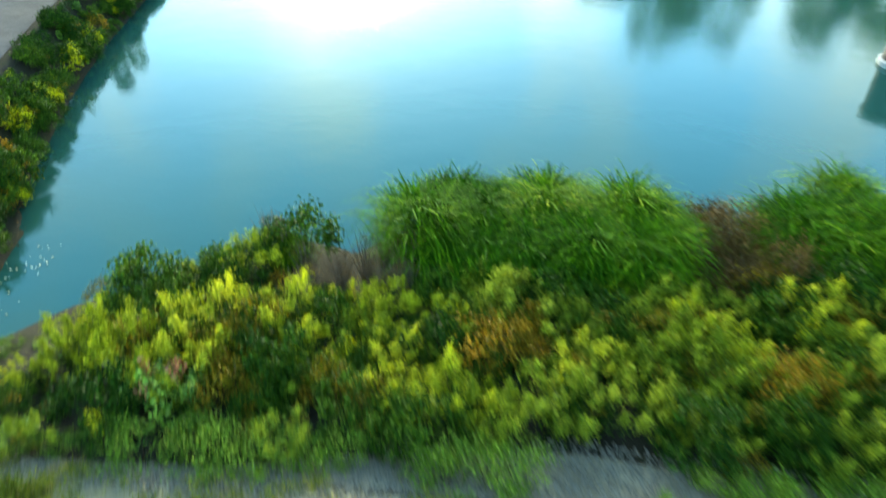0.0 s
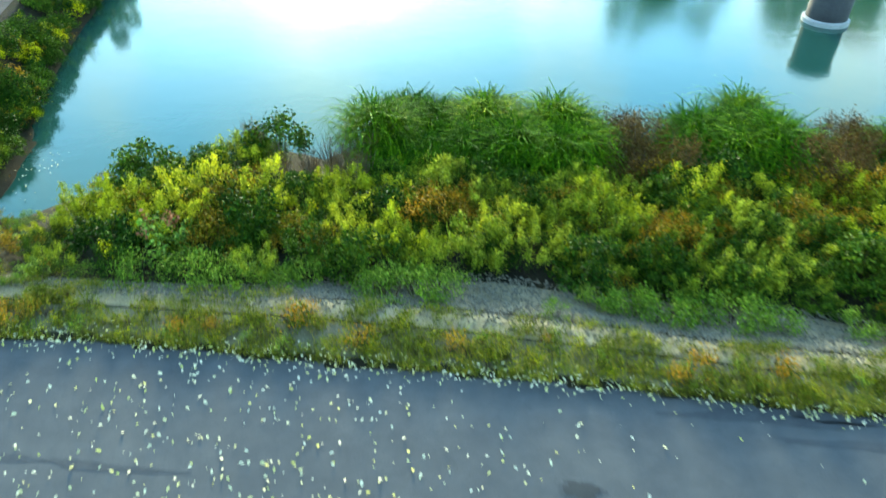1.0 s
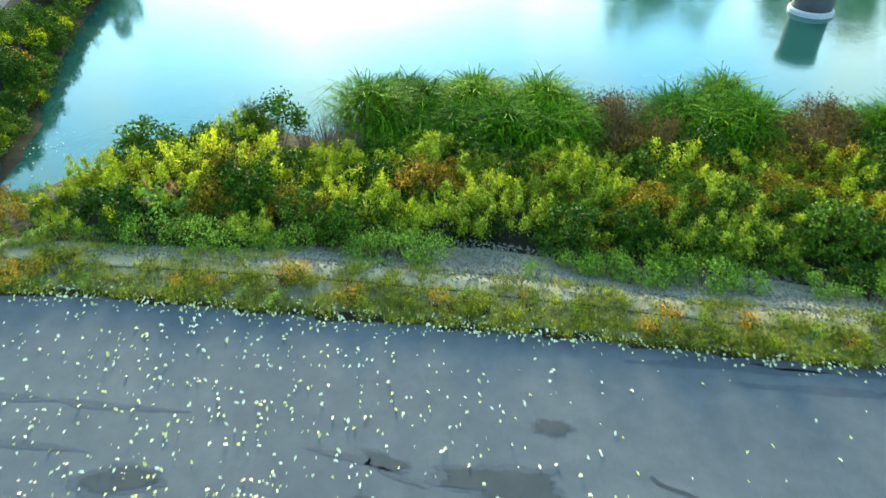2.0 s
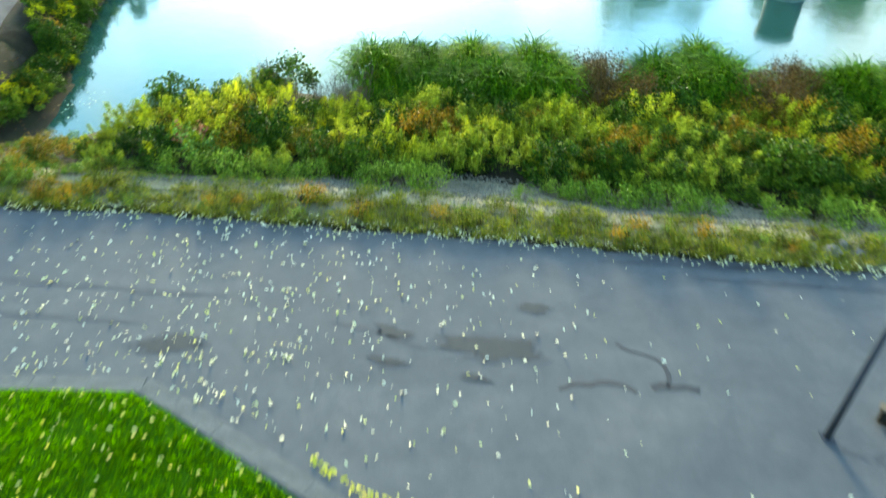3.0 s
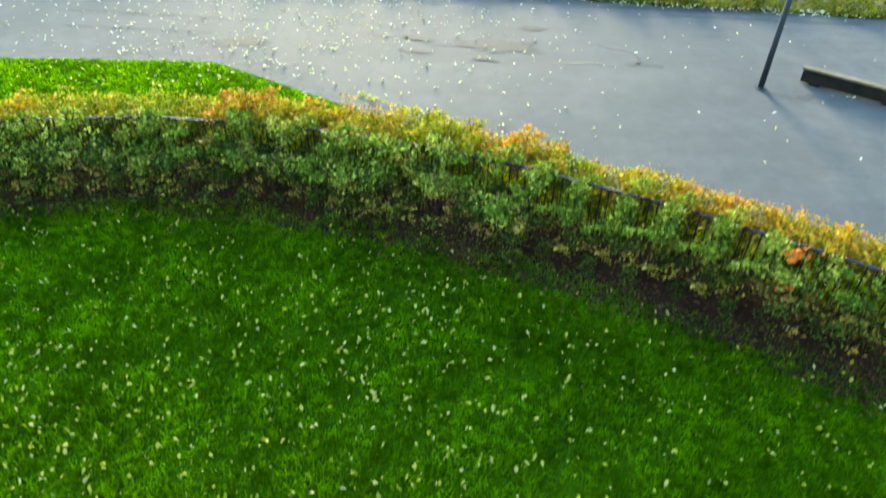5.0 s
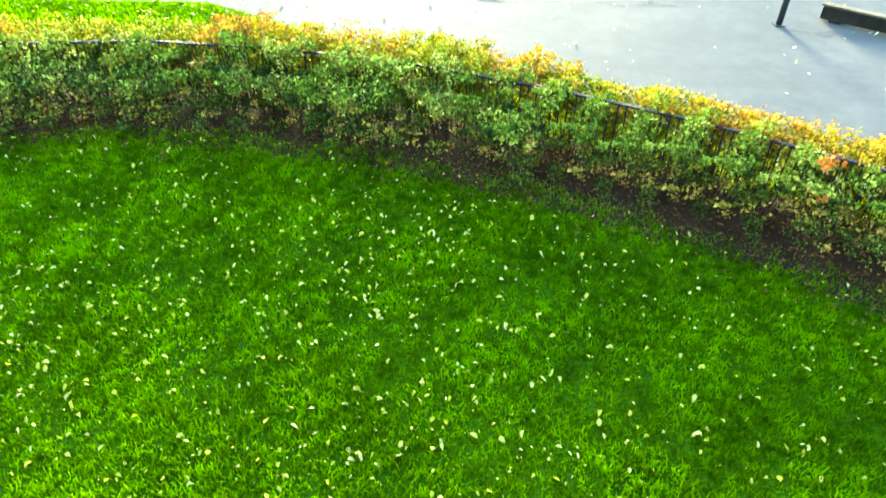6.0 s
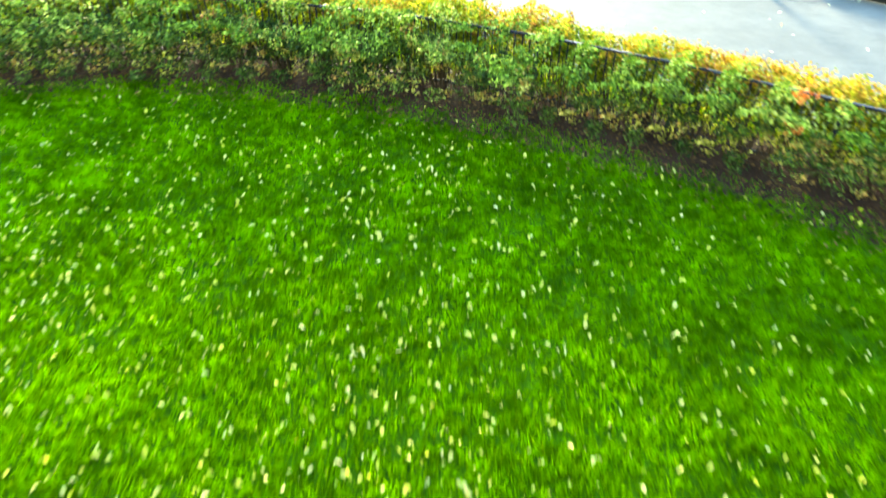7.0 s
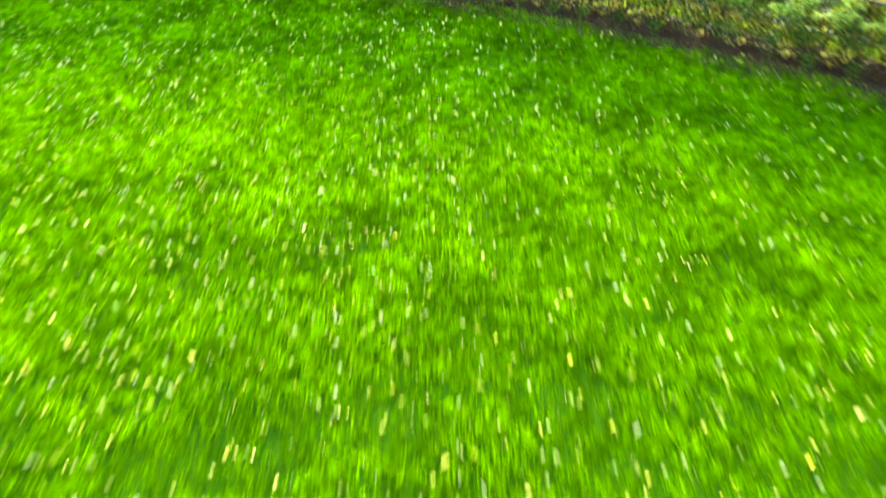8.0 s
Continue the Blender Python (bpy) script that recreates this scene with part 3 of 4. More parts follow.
def bush(seed, name, label, m, h=1.1, rx=0.65, size=0.075, clumps=45, per=24, extra=None):
    r = np.random.default_rng(seed)
    q = leaves(r, crown_points(r, clumps // 2, per * 2, rx, 0.1, h, 0.085), size, size * 0.62, 0.3)
    ex = ()
    if extra is not None:
        c = crown_points(r, 6, 18, rx * 0.55, h * 0.75, h * 1.05, 0.07)
        ex = (("turning_foliage", leaves(r, c, size, size * 0.6, 0.5), extra),)
    return plant(name, label, "bush", seed, (q, m), (9, h * 0.8, rx * 0.7, 0.01), M_STEM, ex)


def twiggy(seed):
    r = np.random.default_rng(seed)
    c = crown_points(r, 90, 34, 0.7, 0.25, 1.3, 0.10)
    return plant("brown_bush", "dry brown twiggy bush on the river bank", "bush", seed, (leaves(r, c, 0.08, 0.02, 0.8), M_BROWN), (30, 1.4, 0.6, 0.008), M_DRYSTEM)


def bare(seed):
    root = tagged(new("dry_stalks"), "bare pale dry stalks standing at the water", "stalks")
    r = np.random.default_rng(seed)
    tagged(part("branching", stems_bm(70, 1.35, 0.6, 0.008, seed), M_DRYSTEM, root), kind="stuff")
    tagged(obj("seed_fluff", soup("seed_fluff", leaves(r, crown_points(r, 40, 9, 0.5, 0.6, 1.3, 0.05), 0.06, 0.015, 0.8), 4), M_BROWN, root), kind="stuff")
    return root


KINDS = {
    "reed": [reed(11, 1.6), reed(12, 1.4), reed(13, 1.8)],
    "plume": [plume(21), plume(22), plume(23), plume(24)],
    "plume_green": [plume(27, M_PLUMEGREEN), plume(28, M_PLUMEGREEN), plume(29, M_PLUMEGREEN), plume(30, M_PLUMEGREEN)],
    "green": [bush(31, "green_bush", "dense dark green bush on the river bank", M_GREEN, 1.05, 0.65, 0.08, 66, 24), bush(32, "green_bush", "dense dark green bush on the river bank", M_GREEN, 1.2, 0.65, 0.085, 70, 24)],
    "bramble": [bush(41, "bramble", "broad-leaved green bramble above the gravel", M_BRAMBLE, 0.8, 0.8, 0.11, 50, 16), bush(42, "bramble", "broad-leaved green bramble above the gravel", M_BRAMBLE, 0.9, 0.75, 0.12, 50, 15)],
    "pink": [bush(43, "bramble", "green bramble with reddish young tips", M_BRAMBLE, 0.85, 0.75, 0.11, 50, 16, M_PINK)],
    "yellow": [bush(51, "yellow_bush", "bush with bright yellow autumn leaves", M_GREEN, 1.0, 0.6, 0.075, 40, 22, M_YELLOW), bush(52, "yellow_bush", "bush with bright yellow autumn leaves", M_YELLOW, 0.95, 0.45, 0.07, 30, 16)],
    "rust": [bush(61, "rust_bush", "rust-brown autumn bush on the bank", M_RUST, 0.9, 0.55, 0.06, 40, 20), bush(62, "rust_bush", "green bush with rusty autumn tips", M_GREEN, 0.95, 0.55, 0.065, 40, 20, M_RUST)],
    "brown": [twiggy(71), twiggy(72)],
    "bare": [bare(81), bare(82)],
    "weed": [bush(91, "weed_clump", "low blue-green weeds on the gravel edge", M_WEED, 0.6, 0.5, 0.055, 44, 30), bush(92, "weed_clump", "low green weeds on the gravel edge", M_WEED, 0.65, 0.55, 0.05, 44, 32)],
    "verge": [bush(95, "verge_weed", "small yellow-green weed in the verge", M_VERGE, 0.3, 0.28, 0.05, 16, 14), bush(96, "verge_weed", "small orange autumn weed in the verge", M_ORANGE, 0.32, 0.2, 0.05, 12, 12), bush(98, "verge_weed", "small green leafy weed in the verge", M_WEED, 0.38, 0.32, 0.05, 14, 12), bush(97, "verge_weed", "small bright yellow weed in the verge", M_YELLOW, 0.28, 0.24, 0.05, 12, 12)],
}
used = set()
pick = random.Random(7)


def low(x, y):
    """Plants stay low on the sloping western tip of the bank."""
    return float(np.interp(x + 7.7 + (y - 7.6) * 0.45, (0.0, 2.0), (0.42, 1.0))) if y > 7.4 else 1.0


def put(kind, x, y, s=1.0, variant=None):
    """Stand a plant of that kind on the ground; the first use of each model places the model itself."""
    k = variant if variant is not None else pick.randrange(len(KINDS[kind]))
    ob = KINDS[kind][k]
    m = pose(x, y, ground_z(x, y) - 0.02, pick.uniform(-5, 5), pick.uniform(-5, 5), pick.uniform(0, 360)) @ Matrix.Scale(s, 4) @ Matrix.Diagonal((1, 1, pick.uniform(0.9, 1.12), 1))
    if ob.name in used:
        copy_thing(ob, m)
    else:
        used.add(ob.name)
        ob.matrix_world = m


BANK_TOP = [(-12.0, 9.3), (-9.6, 9.6), (-8.6, 10.8), (-7.7, 12.0), (-6.4, 12.9), (-4.3, 14.8), (-2.4, 13.7), (-1.5, 14.8), (-0.4, 15.9), (2.4, 16.0), (4.0, 15.4), (5.6, 16.0), (6.2, 14.3), (8.6, 14.9), (10.4, 16.3), (11.3, 15.1), (13.6, 15.0), (16, 14.6), (22, 13.6)]


def kind_at(x, y):
    r = pick.random()
    back = along(BANK_TOP, x) - y
    if y > 12.4 and x > -3.4:
        if x < -0.9:
            return "bare"
        if x < 6.0 or 8.4 < x < 10.8 or x > 13.7:
            return "reed" if y > 12.9 else "green"
        return "brown"
    if x < -3.0 and y > 10.5:
        return "green" if r < 0.6 else ("yellow" if r < 0.78 else ("plume" if r < 0.95 else "bare"))
    if x < -2.0 and y < 8.8:
        return "pink" if abs(x + 5.2) < 0.5 and abs(y - 8.2) < 0.5 else ("bramble" if r < 0.85 else "green")
    if 0.0 < x < 2.2 and 8.8 < y < 10.4:
        return "rust"
    if x > 11.3 and y < 10.5:
        return "rust" if r < 0.2 else ("yellow" if r < 0.4 else ("plume" if r < 0.6 else "green"))
    if x > 6.5 and y < 9.6:
        return "green" if r < 0.6 else ("rust" if r < 0.72 else "plume_green")
    if y < 8.3:
        return "green" if r < 0.5 else ("plume_green" if r < 0.9 else "rust")
    gold = 0.58 if x < 0.5 or x > 10 else 0.26
    if r < 0.74:
        return "plume" if r < gold else "plume_green"
    return ("green" if r < 0.88 else ("yellow" if r < 0.94 else "rust"))


y = 7.6
while y < 16.4:
    x = -12.0 + pick.uniform(0, 0.5)
    while x < 20:
        px, py = x + pick.uniform(-0.25, 0.25), y + pick.uniform(-0.25, 0.25)
        if along(GRAVEL_FAR, px) + 0.25 < py < along(BANK_TOP, px):
            kind = kind_at(px, py)
            tall = (1.2 if px > -5.3 and py > 12.6 else 1.0) if px < -3.2 and py > 11.2 else (1.18 if kind == "brown" else 1.0)
            if not (px < -9.2 and py > 8.6):
                put(kind, px, py, tall * low(px, py) * (pick.uniform(0.9, 1.12) if kind == "reed" else pick.uniform(0.75, 1.25)))
        x += 0.9
    y += 0.82

for x, y, k in [(-7.35, 10.9, 0.75), (-7.1, 10.7, 0.6), (-6.55, 11.2, 0.7), (-6.1, 10.9, 0.6), (-5.5, 9.6, 0.55), (-3.2, 9.9, 0.5), (9.7, 10.4, 0.6), (10.9, 9.6, 0.7), (11.3, 8.9, 0.8), (12.6, 9.8, 0.7), (2.2, 10.9, 0.45)]:
    put("yellow", x, y, k, 1)
for x, y, k in [(-4.5, 14.2, 0.62), (-4.1, 14.0, 0.5), (-6.6, 12.3, 0.5), (-7.4, 11.7, 0.45), (-5.6, 13.2, 0.42)]:
    put("reed", x, y, k)
# smaller plants in the gaps
for i in range(170):
    x = pick.uniform(-8.5, 16)
    y = pick.uniform(along(GRAVEL_FAR, x) + 0.1, 12.6)
    put(pick.choice(["green", "green", "rust", "plume_green"] if x > 6 and y < 9.8 else ["plume", "plume_green", "plume_green", "yellow", "rust", "green", "green", "bramble", "weed"]), x, y, low(x, y) * pick.uniform(0.55, 0.85))
# weeds along the gravel
for x, y, s in [(0.2, 6.75, 1.1), (0.8, 6.7, 1.0), (1.3, 6.9, 0.9), (-0.2, 6.95, 0.8), (5.2, 6.35, 1.1), (5.9, 6.25, 1.2), (6.6, 6.2, 1.0), (7.4, 6.1, 1.0), (8.1, 6.0, 0.9), (4.7, 6.7, 0.9), (9.8, 5.9, 0.8), (-2.2, 7.1, 0.9), (-3.0, 7.0, 1.0), (-4.0, 7.0, 1.0), (-5.2, 7.05, 1.0), (-1.6, 7.3, 0.8), (10.8, 5.6, 0.9), (3.6, 6.0, 0.5), (11.5, 5.3, 1.0)]:
    put("weed", x, y + 0.08, s * 1.5)
# verge weeds
for i in range(230):
    x = pick.uniform(-11, 15)
    a, c = along(VERGE_NEAR, x), along(VERGE_FAR, x)
    put("verge", x, a + 0.12 + (c - a - 0.2) * 0.85 * pick.random() ** 1.4, pick.uniform(0.5, 1.15), pick.choice([0, 0, 0, 0, 2, 3, 3, 1, 2]))
for i in range(30):
    x = pick.uniform(-12.5, -6.6)
    put(pick.choice(["verge", "rust", "bramble", "weed"]), x, along(VERGE_FAR, x) + pick.uniform(-0.5, 1.5), pick.uniform(0.6, 0.9))
# plants behind the muddy end of the inlet and on the western verge
for i in range(84):
    kind, u, y = pick.choice(["green", "bramble", "rust", "green", "plume_green", "yellow", "bramble"]), pick.random(), pick.uniform(10.0, 17.6)
    if y > 13.2:
        put(kind, -10.1 - 0.15 * y - 0.9 * u, y, pick.uniform(0.5, 0.8))
    else:
        put(kind, -12.3 - 4.6 * u ** 1.3, y, pick.uniform(0.55, 0.95))
for i in range(46):
    x = pick.uniform(-14.0, -7.2)
    put(pick.choice(["verge", "rust", "bramble", "weed", "yellow", "verge"]), x, along(VERGE_NEAR, x) + pick.uniform(0.35, 2.4), pick.uniform(0.45, 0.75))
# bushes on the left bank
for i in range(140):
    y = pick.uniform(16.6, 40)
    edge = float(np.interp(y, [p[0] for p in LEFT_SHORE], [p[1] for p in LEFT_SHORE]))
    put(pick.choice(["green", "green", "green", "green", "green", "green", "bramble", "rust", "yellow"]), edge - (pick.uniform(0.0, 0.5) if i % 2 else pick.uniform(0.5, 1.4)), y, pick.uniform(0.55, 0.95) if i % 2 else pick.uniform(0.5, 0.85))

for x, y, k in [(-14.4, 22.5, 1.1), (-14.9, 26.0, 1.3), (-15.3, 28.5, 1.2), (-14.2, 20.4, 1.0)]:
    put("yellow", x, y, k, 1)

# rust-coloured plants among the green
for i in range(46):
    x, y = pick.uniform(-6.5, 14), pick.uniform(8.0, 12.2)
    if y > along(GRAVEL_FAR, x) + 0.4:
        put("rust", x, y, low(x, y) * pick.uniform(0.85, 1.2))

# weeds on the bare slope of the western tip
for i in range(34):
    put(pick.choice(["weed", "bramble", "weed", "rust"]), pick.uniform(-11.6, -8.0), pick.uniform(7.9, 10.8), pick.uniform(0.4, 0.6))

# ---- far bank woods, seen mirrored in the river ----
def far_tree(seed, count=60, leaf=0.55, kind=None):
    r = np.random.default_rng(seed)
    root = tagged(new("tree"), *(kind or ("tall green tree on the far river bank", "tree", "far bank trees")))
    part("trunk", tube([(0, 0, -0.3), (0.1, 0, 4), (0, 0.2, 9)], [0.35, 0.25, 0.1], 7), M_BARK, root)
    a, zz = r.uniform(0, 6.28, count), r.uniform(1.5 if kind else 3, 13.5, count)
    rad = 2.6 * np.sqrt(np.clip(1 - ((zz - 7.5) / 6.3) ** 2, 0.02, 1)) * np.sqrt(r.uniform(0.2, 1, count))
    c = np.stack([rad * np.cos(a), rad * np.sin(a), zz], 1)
    c = (c[:, None, :] + r.normal(size=(count, 26, 3)) * 0.5).reshape(-1, 3)
    obj("crown", soup("crown", leaves(r, c, leaf, leaf * 0.72, 0.2), 4), M_BRAMBLE if kind else M_WOODS, root)
    return root


far = [far_tree(201), far_tree(202), far_tree(203)]
YOUNG = ("young green tree on the bank of the inlet", "tree", "inlet trees")
bank = [far_tree(204, 90, 0.6, YOUNG), far_tree(205, 90, 0.6, YOUNG)]
for ob, x, y in zip(bank, (-17.0, -17.4), (33.5, 36.5)):
    ob.matrix_world = pose(x, y, ground_z(x, y) - 0.05) @ Matrix.Scale(0.2, 4)
for i, x in enumerate([18.5, 21.5, 24.5, 27.5, 30.5, 33.5, 36.5, 51, 54, 57, 60, 64, 68, -48, -54, -60]):
    m = pose(x, 94 + 3 * (i % 3), 0.4, 0, 0, 47 * i) @ Matrix.Scale(1.22 + 0.06 * (i % 4), 4)
    if i < 3:
        far[i].matrix_world = m
    else:
        copy_thing(far[i % 3], m)

# ---- young trees over the quiet inlet, seen mirrored in it ----
for i, (x, y, k) in enumerate([(-13.9, 18.6, 0.09), (-14.5, 20.4, 0.1), (-15.0, 22.6, 0.12), (-15.5, 25.0, 0.14), (-16.1, 27.6, 0.15), (-16.6, 30.6, 0.18)]):
    m = pose(x, y, ground_z(x, y) - 0.05, 0, 0, 80 * i) @ Matrix.Diagonal((1.35 * k, 1.35 * k, k, 1))
    tagged(copy_thing(bank[i % 2], m), "young green tree on the bank of the inlet", "tree", "inlet trees")

# ---- fence in the hedge ----
def fence_at(s):
    """Place and heading at s metres along the fence line."""
    for (x0, y0), (x1, y1) in zip(FENCE, FENCE[1:]):
        d = math.hypot(x1 - x0, y1 - y0)
        if s <= d:
            return x0 + (x1 - x0) * s / d, y0 + (y1 - y0) * s / d, math.degrees(math.atan2(y1 - y0, x1 - x0))
        s -= d
    return FENCE[-1][0], FENCE[-1][1], -31


FENCE_LEN = sum(math.hypot(q[0] - p[0], q[1] - p[1]) for p, q in zip(FENCE, FENCE[1:]))
picket_me = bpy.data.meshes.new("picket")
bm = box(0.018, 0.018, 0.98, None, 0.003)
bm.to_mesh(picket_me)
bm.free()
PANEL = 2.0
for k in range(int(FENCE_LEN / PANEL)):
    s0 = k * PANEL
    x0, y0, _ = fence_at(s0)
    x1, y1, _ = fence_at(s0 + PANEL)
    L, ang = math.hypot(x1 - x0, y1 - y0), math.degrees(math.atan2(y1 - y0, x1 - x0))
    fence = tagged(new("fence_panel"), "black metal picket fence panel grown through by the hedge", "fence", "hedge fence")
    fence.matrix_world = pose(x0, y0, 0.04, 0, 0, ang)
    part("top_rail", box(L - 0.05, 0.06, 0.03, pose(L / 2, 0, 1.07), 0.006), M_PAINT, fence)
    part("bottom_rail", box(L - 0.05, 0.03, 0.03, pose(L / 2, 0, 0.12), 0.004), M_PAINT, fence)
    part("post", box(0.05, 0.05, 1.12, pose(0, 0, 0.54), 0.006), M_PAINT, fence)
    cnt = int(L / 0.11)
    for i in range(1, cnt):
        o = obj("picket", picket_me, M_PAINT, fence)
        o.location = (i * L / cnt, 0, 0.58)

# ---- hedge ----
def hedge_shrub(seed, front, over):
    """front: how thickly it grows out of the fence; over: how many sprays hang over the rail."""
    r = np.random.default_rng(seed)
    root = tagged(new("hedge_shrub"), "leafy green and yellow hedge shrub with bare brown stems below", "hedge", "garden hedge")
    tagged(part("branching", stems_bm(26, 1.0, 0.8, 0.011, seed), M_STEM, root), kind="stuff")

    def clumps(count, per, y0, y1, low, high, spread):
        x, yy = r.uniform(-0.5, 0.5, count), r.uniform(y0, y1, count)
        z = low + (high - low) * r.uniform(0, 1, count) ** 0.7
        c = np.stack([x, yy, z], 1)
        size = spread * r.uniform(0.45, 1.6, (count, 1, 1)) * r.uniform(0.75, 1.3, (count, 1, 3))
        return (c[:, None, :] + unit(r.normal(size=(count * per, 3))).reshape(count, per, 3) * size * np.array([1.35, 1.25, 0.75]) * r.uniform(0.3, 1, (count, per, 1)) ** 0.85).reshape(-1, 3)

    # near side in the shade-toned green
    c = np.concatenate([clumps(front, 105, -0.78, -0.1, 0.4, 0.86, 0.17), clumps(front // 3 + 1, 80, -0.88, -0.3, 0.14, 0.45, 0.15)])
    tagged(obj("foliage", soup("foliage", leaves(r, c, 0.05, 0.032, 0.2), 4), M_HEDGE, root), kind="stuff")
    # far side in the brighter green that stands for sunlight
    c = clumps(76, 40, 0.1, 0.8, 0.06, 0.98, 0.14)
    tagged(obj("rear_foliage", soup("rear_foliage", leaves(r, c, 0.062, 0.042, 0.2), 4), M_REARLIT, root, "leaves behind the fence, sunlight put into their yellow-green"), kind="stuff")
    c = clumps(40, 52, 0.0, 0.85, 0.84, 1.12, 0.13)
    tagged(obj("autumn_foliage", soup("autumn_foliage", leaves(r, c, 0.05, 0.034, 0.3), 4), M_HEDGETOP, root, "yellow and orange autumn leaves on top"), kind="stuff")
    c = np.concatenate([clumps(over, 60, -0.4, 0.12, 0.96, 1.18, 0.12), clumps(over // 2 + 3, 60, -0.84, -0.3, 0.7, 1.0, 0.13)])
    tagged(obj("hanging_foliage", soup("hanging_foliage", leaves(r, c, 0.062, 0.04, 0.4), 4), M_SPRAY, root, "bright yellow-green sprays hanging over the rail"), kind="stuff")
    c = np.concatenate([clumps(5, 34, -0.84, -0.4, 0.35, 0.95, 0.12), clumps(3, 24, -0.8, -0.3, 0.15, 0.5, 0.11)])
    tagged(obj("turning_foliage", soup("turning_foliage", leaves(r, c, 0.058, 0.04, 0.3), 4), M_TURN, root, "cream, yellow and rusty leaves among the green"), kind="stuff")
    return root


shrubs = [hedge_shrub(300 + j, f, o) for j, (f, o) in enumerate([(13, 6), (9, 9), (14, 4), (5, 6), (11, 11), (6, 4), (13, 6)])]
s, i = 0.3, 0
while s < FENCE_LEN:
    x, y, ang = fence_at(s)
    m = pose(x, y, 0.04, 0, 0, ang + pick.uniform(-8, 8)) @ Matrix.Diagonal((1, pick.uniform(0.85, 1.15), pick.uniform(0.92, 1.08), 1))
    if i < 7:
        shrubs[i].matrix_world = m
    else:
        copy_thing(shrubs[pick.choice([3, 5, 3, 5, 5, 3, 1]) if x > 2.6 else pick.choice([0, 1, 2, 3, 4, 5, 5, 6])], m)
    s, i = s + 0.64, i + 1

r = np.random.default_rng(77)
c = np.concatenate([np.array([5.62, -8.03, 1.32]) + r.normal(size=(34, 3)) * np.array([0.075, 0.05, 0.05]), np.array([5.6, -8.1, 0.94]) + r.normal(size=(16, 3)) * np.array([0.06, 0.05, 0.04])])
sprig = tagged(new("creeper_sprig"), "bright red autumn creeper sprig on the fence rail", "creeper")
tagged(obj("foliage", soup("foliage", leaves(r, c, 0.08, 0.06, 0.2), 4), M_RED, sprig), kind="stuff")
part("stem", tube([(5.75, -7.47, 0.5), (5.7, -7.6, 0.9), (5.62, -8.0, 1.3)], [0.006, 0.005, 0.003], 5), M_STEM, sprig)

# ---- kerb stones between lawn and road ----
kerb = tagged(new("kerb"), "pale concrete kerb stones edging the lawn", "kerb", kind="structure")
pts = [(-24, -0.03), (-3.42, -0.13), (-2.75, -0.51), (-0.25, -2.08), (3.1, -4.2), (9.0, -7.95)]
for (x0, y0), (x1, y1) in zip(pts, pts[1:]):
    d = math.hypot(x1 - x0, y1 - y0)
    cnt = max(1, round(d / 1.0))
    me = bpy.data.meshes.new("kerb_stone")
    bm = box(d / cnt - 0.002, 0.34, 0.12, None, 0.003)
    bm.to_mesh(me)
    bm.free()
    for i in range(cnt):
        u = (i + 0.5) / cnt
        o = obj("kerb_stone", me, M_KERB, kerb)
        o.matrix_world = pose(x0 + (x1 - x0) * u, y0 + (y1 - y0) * u, -0.045 + pick.uniform(-0.003, 0.003), 0, 0, math.degrees(math.atan2(y1 - y0, x1 - x0)))

# ---- marks on the asphalt ----
def blot(name, x, y, z, rx, ry, ang, seed, material, label):
    bm = bmesh.new()
    ring = []
    for j in range(72):
        a = 2 * math.pi * j / 72
        k = 1 + 0.22 * noise.noise((math.cos(a) * 6 + seed, math.sin(a) * 6, seed)) + 0.6 * noise.noise((math.cos(a) * 1.6 + seed, math.sin(a) * 1.6, seed * 0.7))
        ring.append(bm.verts.new((math.cos(a) * rx * k, math.sin(a) * ry * k, 0)))
    bm.faces.new(ring)
    bmesh.ops.transform(bm, matrix=pose(x, y, z, 0, 0, ang), verts=bm.verts)
    return tagged(part(name, bm, material), label, "stain", kind="structure")


for k, (x, y, rx, ry, ang) in enumerate([(2.6, 0.86, 0.85, 0.24, -6), (3.5, 1.98, 0.26, 0.12, -10), (0.8, 1.26, 0.3, 0.12, -20), (0.74, 0.53, 0.3, 0.07, -12), (2.3, 0.15, 0.25, 0.07, -15), (-3.2, 0.86, 0.5, 0.17, 8)]):
    blot("faint_mark", x, y, 0.004, rx * 1.25, ry * 1.35, ang, k + 1.15, M_STAINEDGE, "drying rim of a damp stain on asphalt")
    blot("damp_stain", x, y, 0.008, rx, ry, ang, k + 1, M_STAIN, "dark damp stain on the asphalt")

# Long streaks: ruts, cracks, tar; by the verge, damp with shade painted in.
for k, (x, y, rx, ry, ang) in enumerate([(8.2, 2.86, 1.3, 0.09, -4), (10.6, 2.65, 1.2, 0.1, -5), (6.6, 3.42, 1.7, 0.16, -4), (9.6, 3.3, 2.0, 0.14, -3), (0.3, 1.3, 0.7, 0.06, -14), (1.0, 1.0, 0.4, 0.05, -24), (0.77, 0.42, 0.2, 0.07, 0), (-6.4, 2.5, 1.5, 0.09, -5), (-4.0, 2.28, 1.1, 0.07, -5), (-5.5, 1.5, 1.6, 0.08, -4), (8.75, -1.38, 0.25, 0.12, 20), (8.2, -1.25, 0.3, 0.08, -35)]):
    blot("faint_mark", x, y, 0.004, rx, ry, ang, k + 20.3, M_STAINEDGE, "faint dark streak along the asphalt")


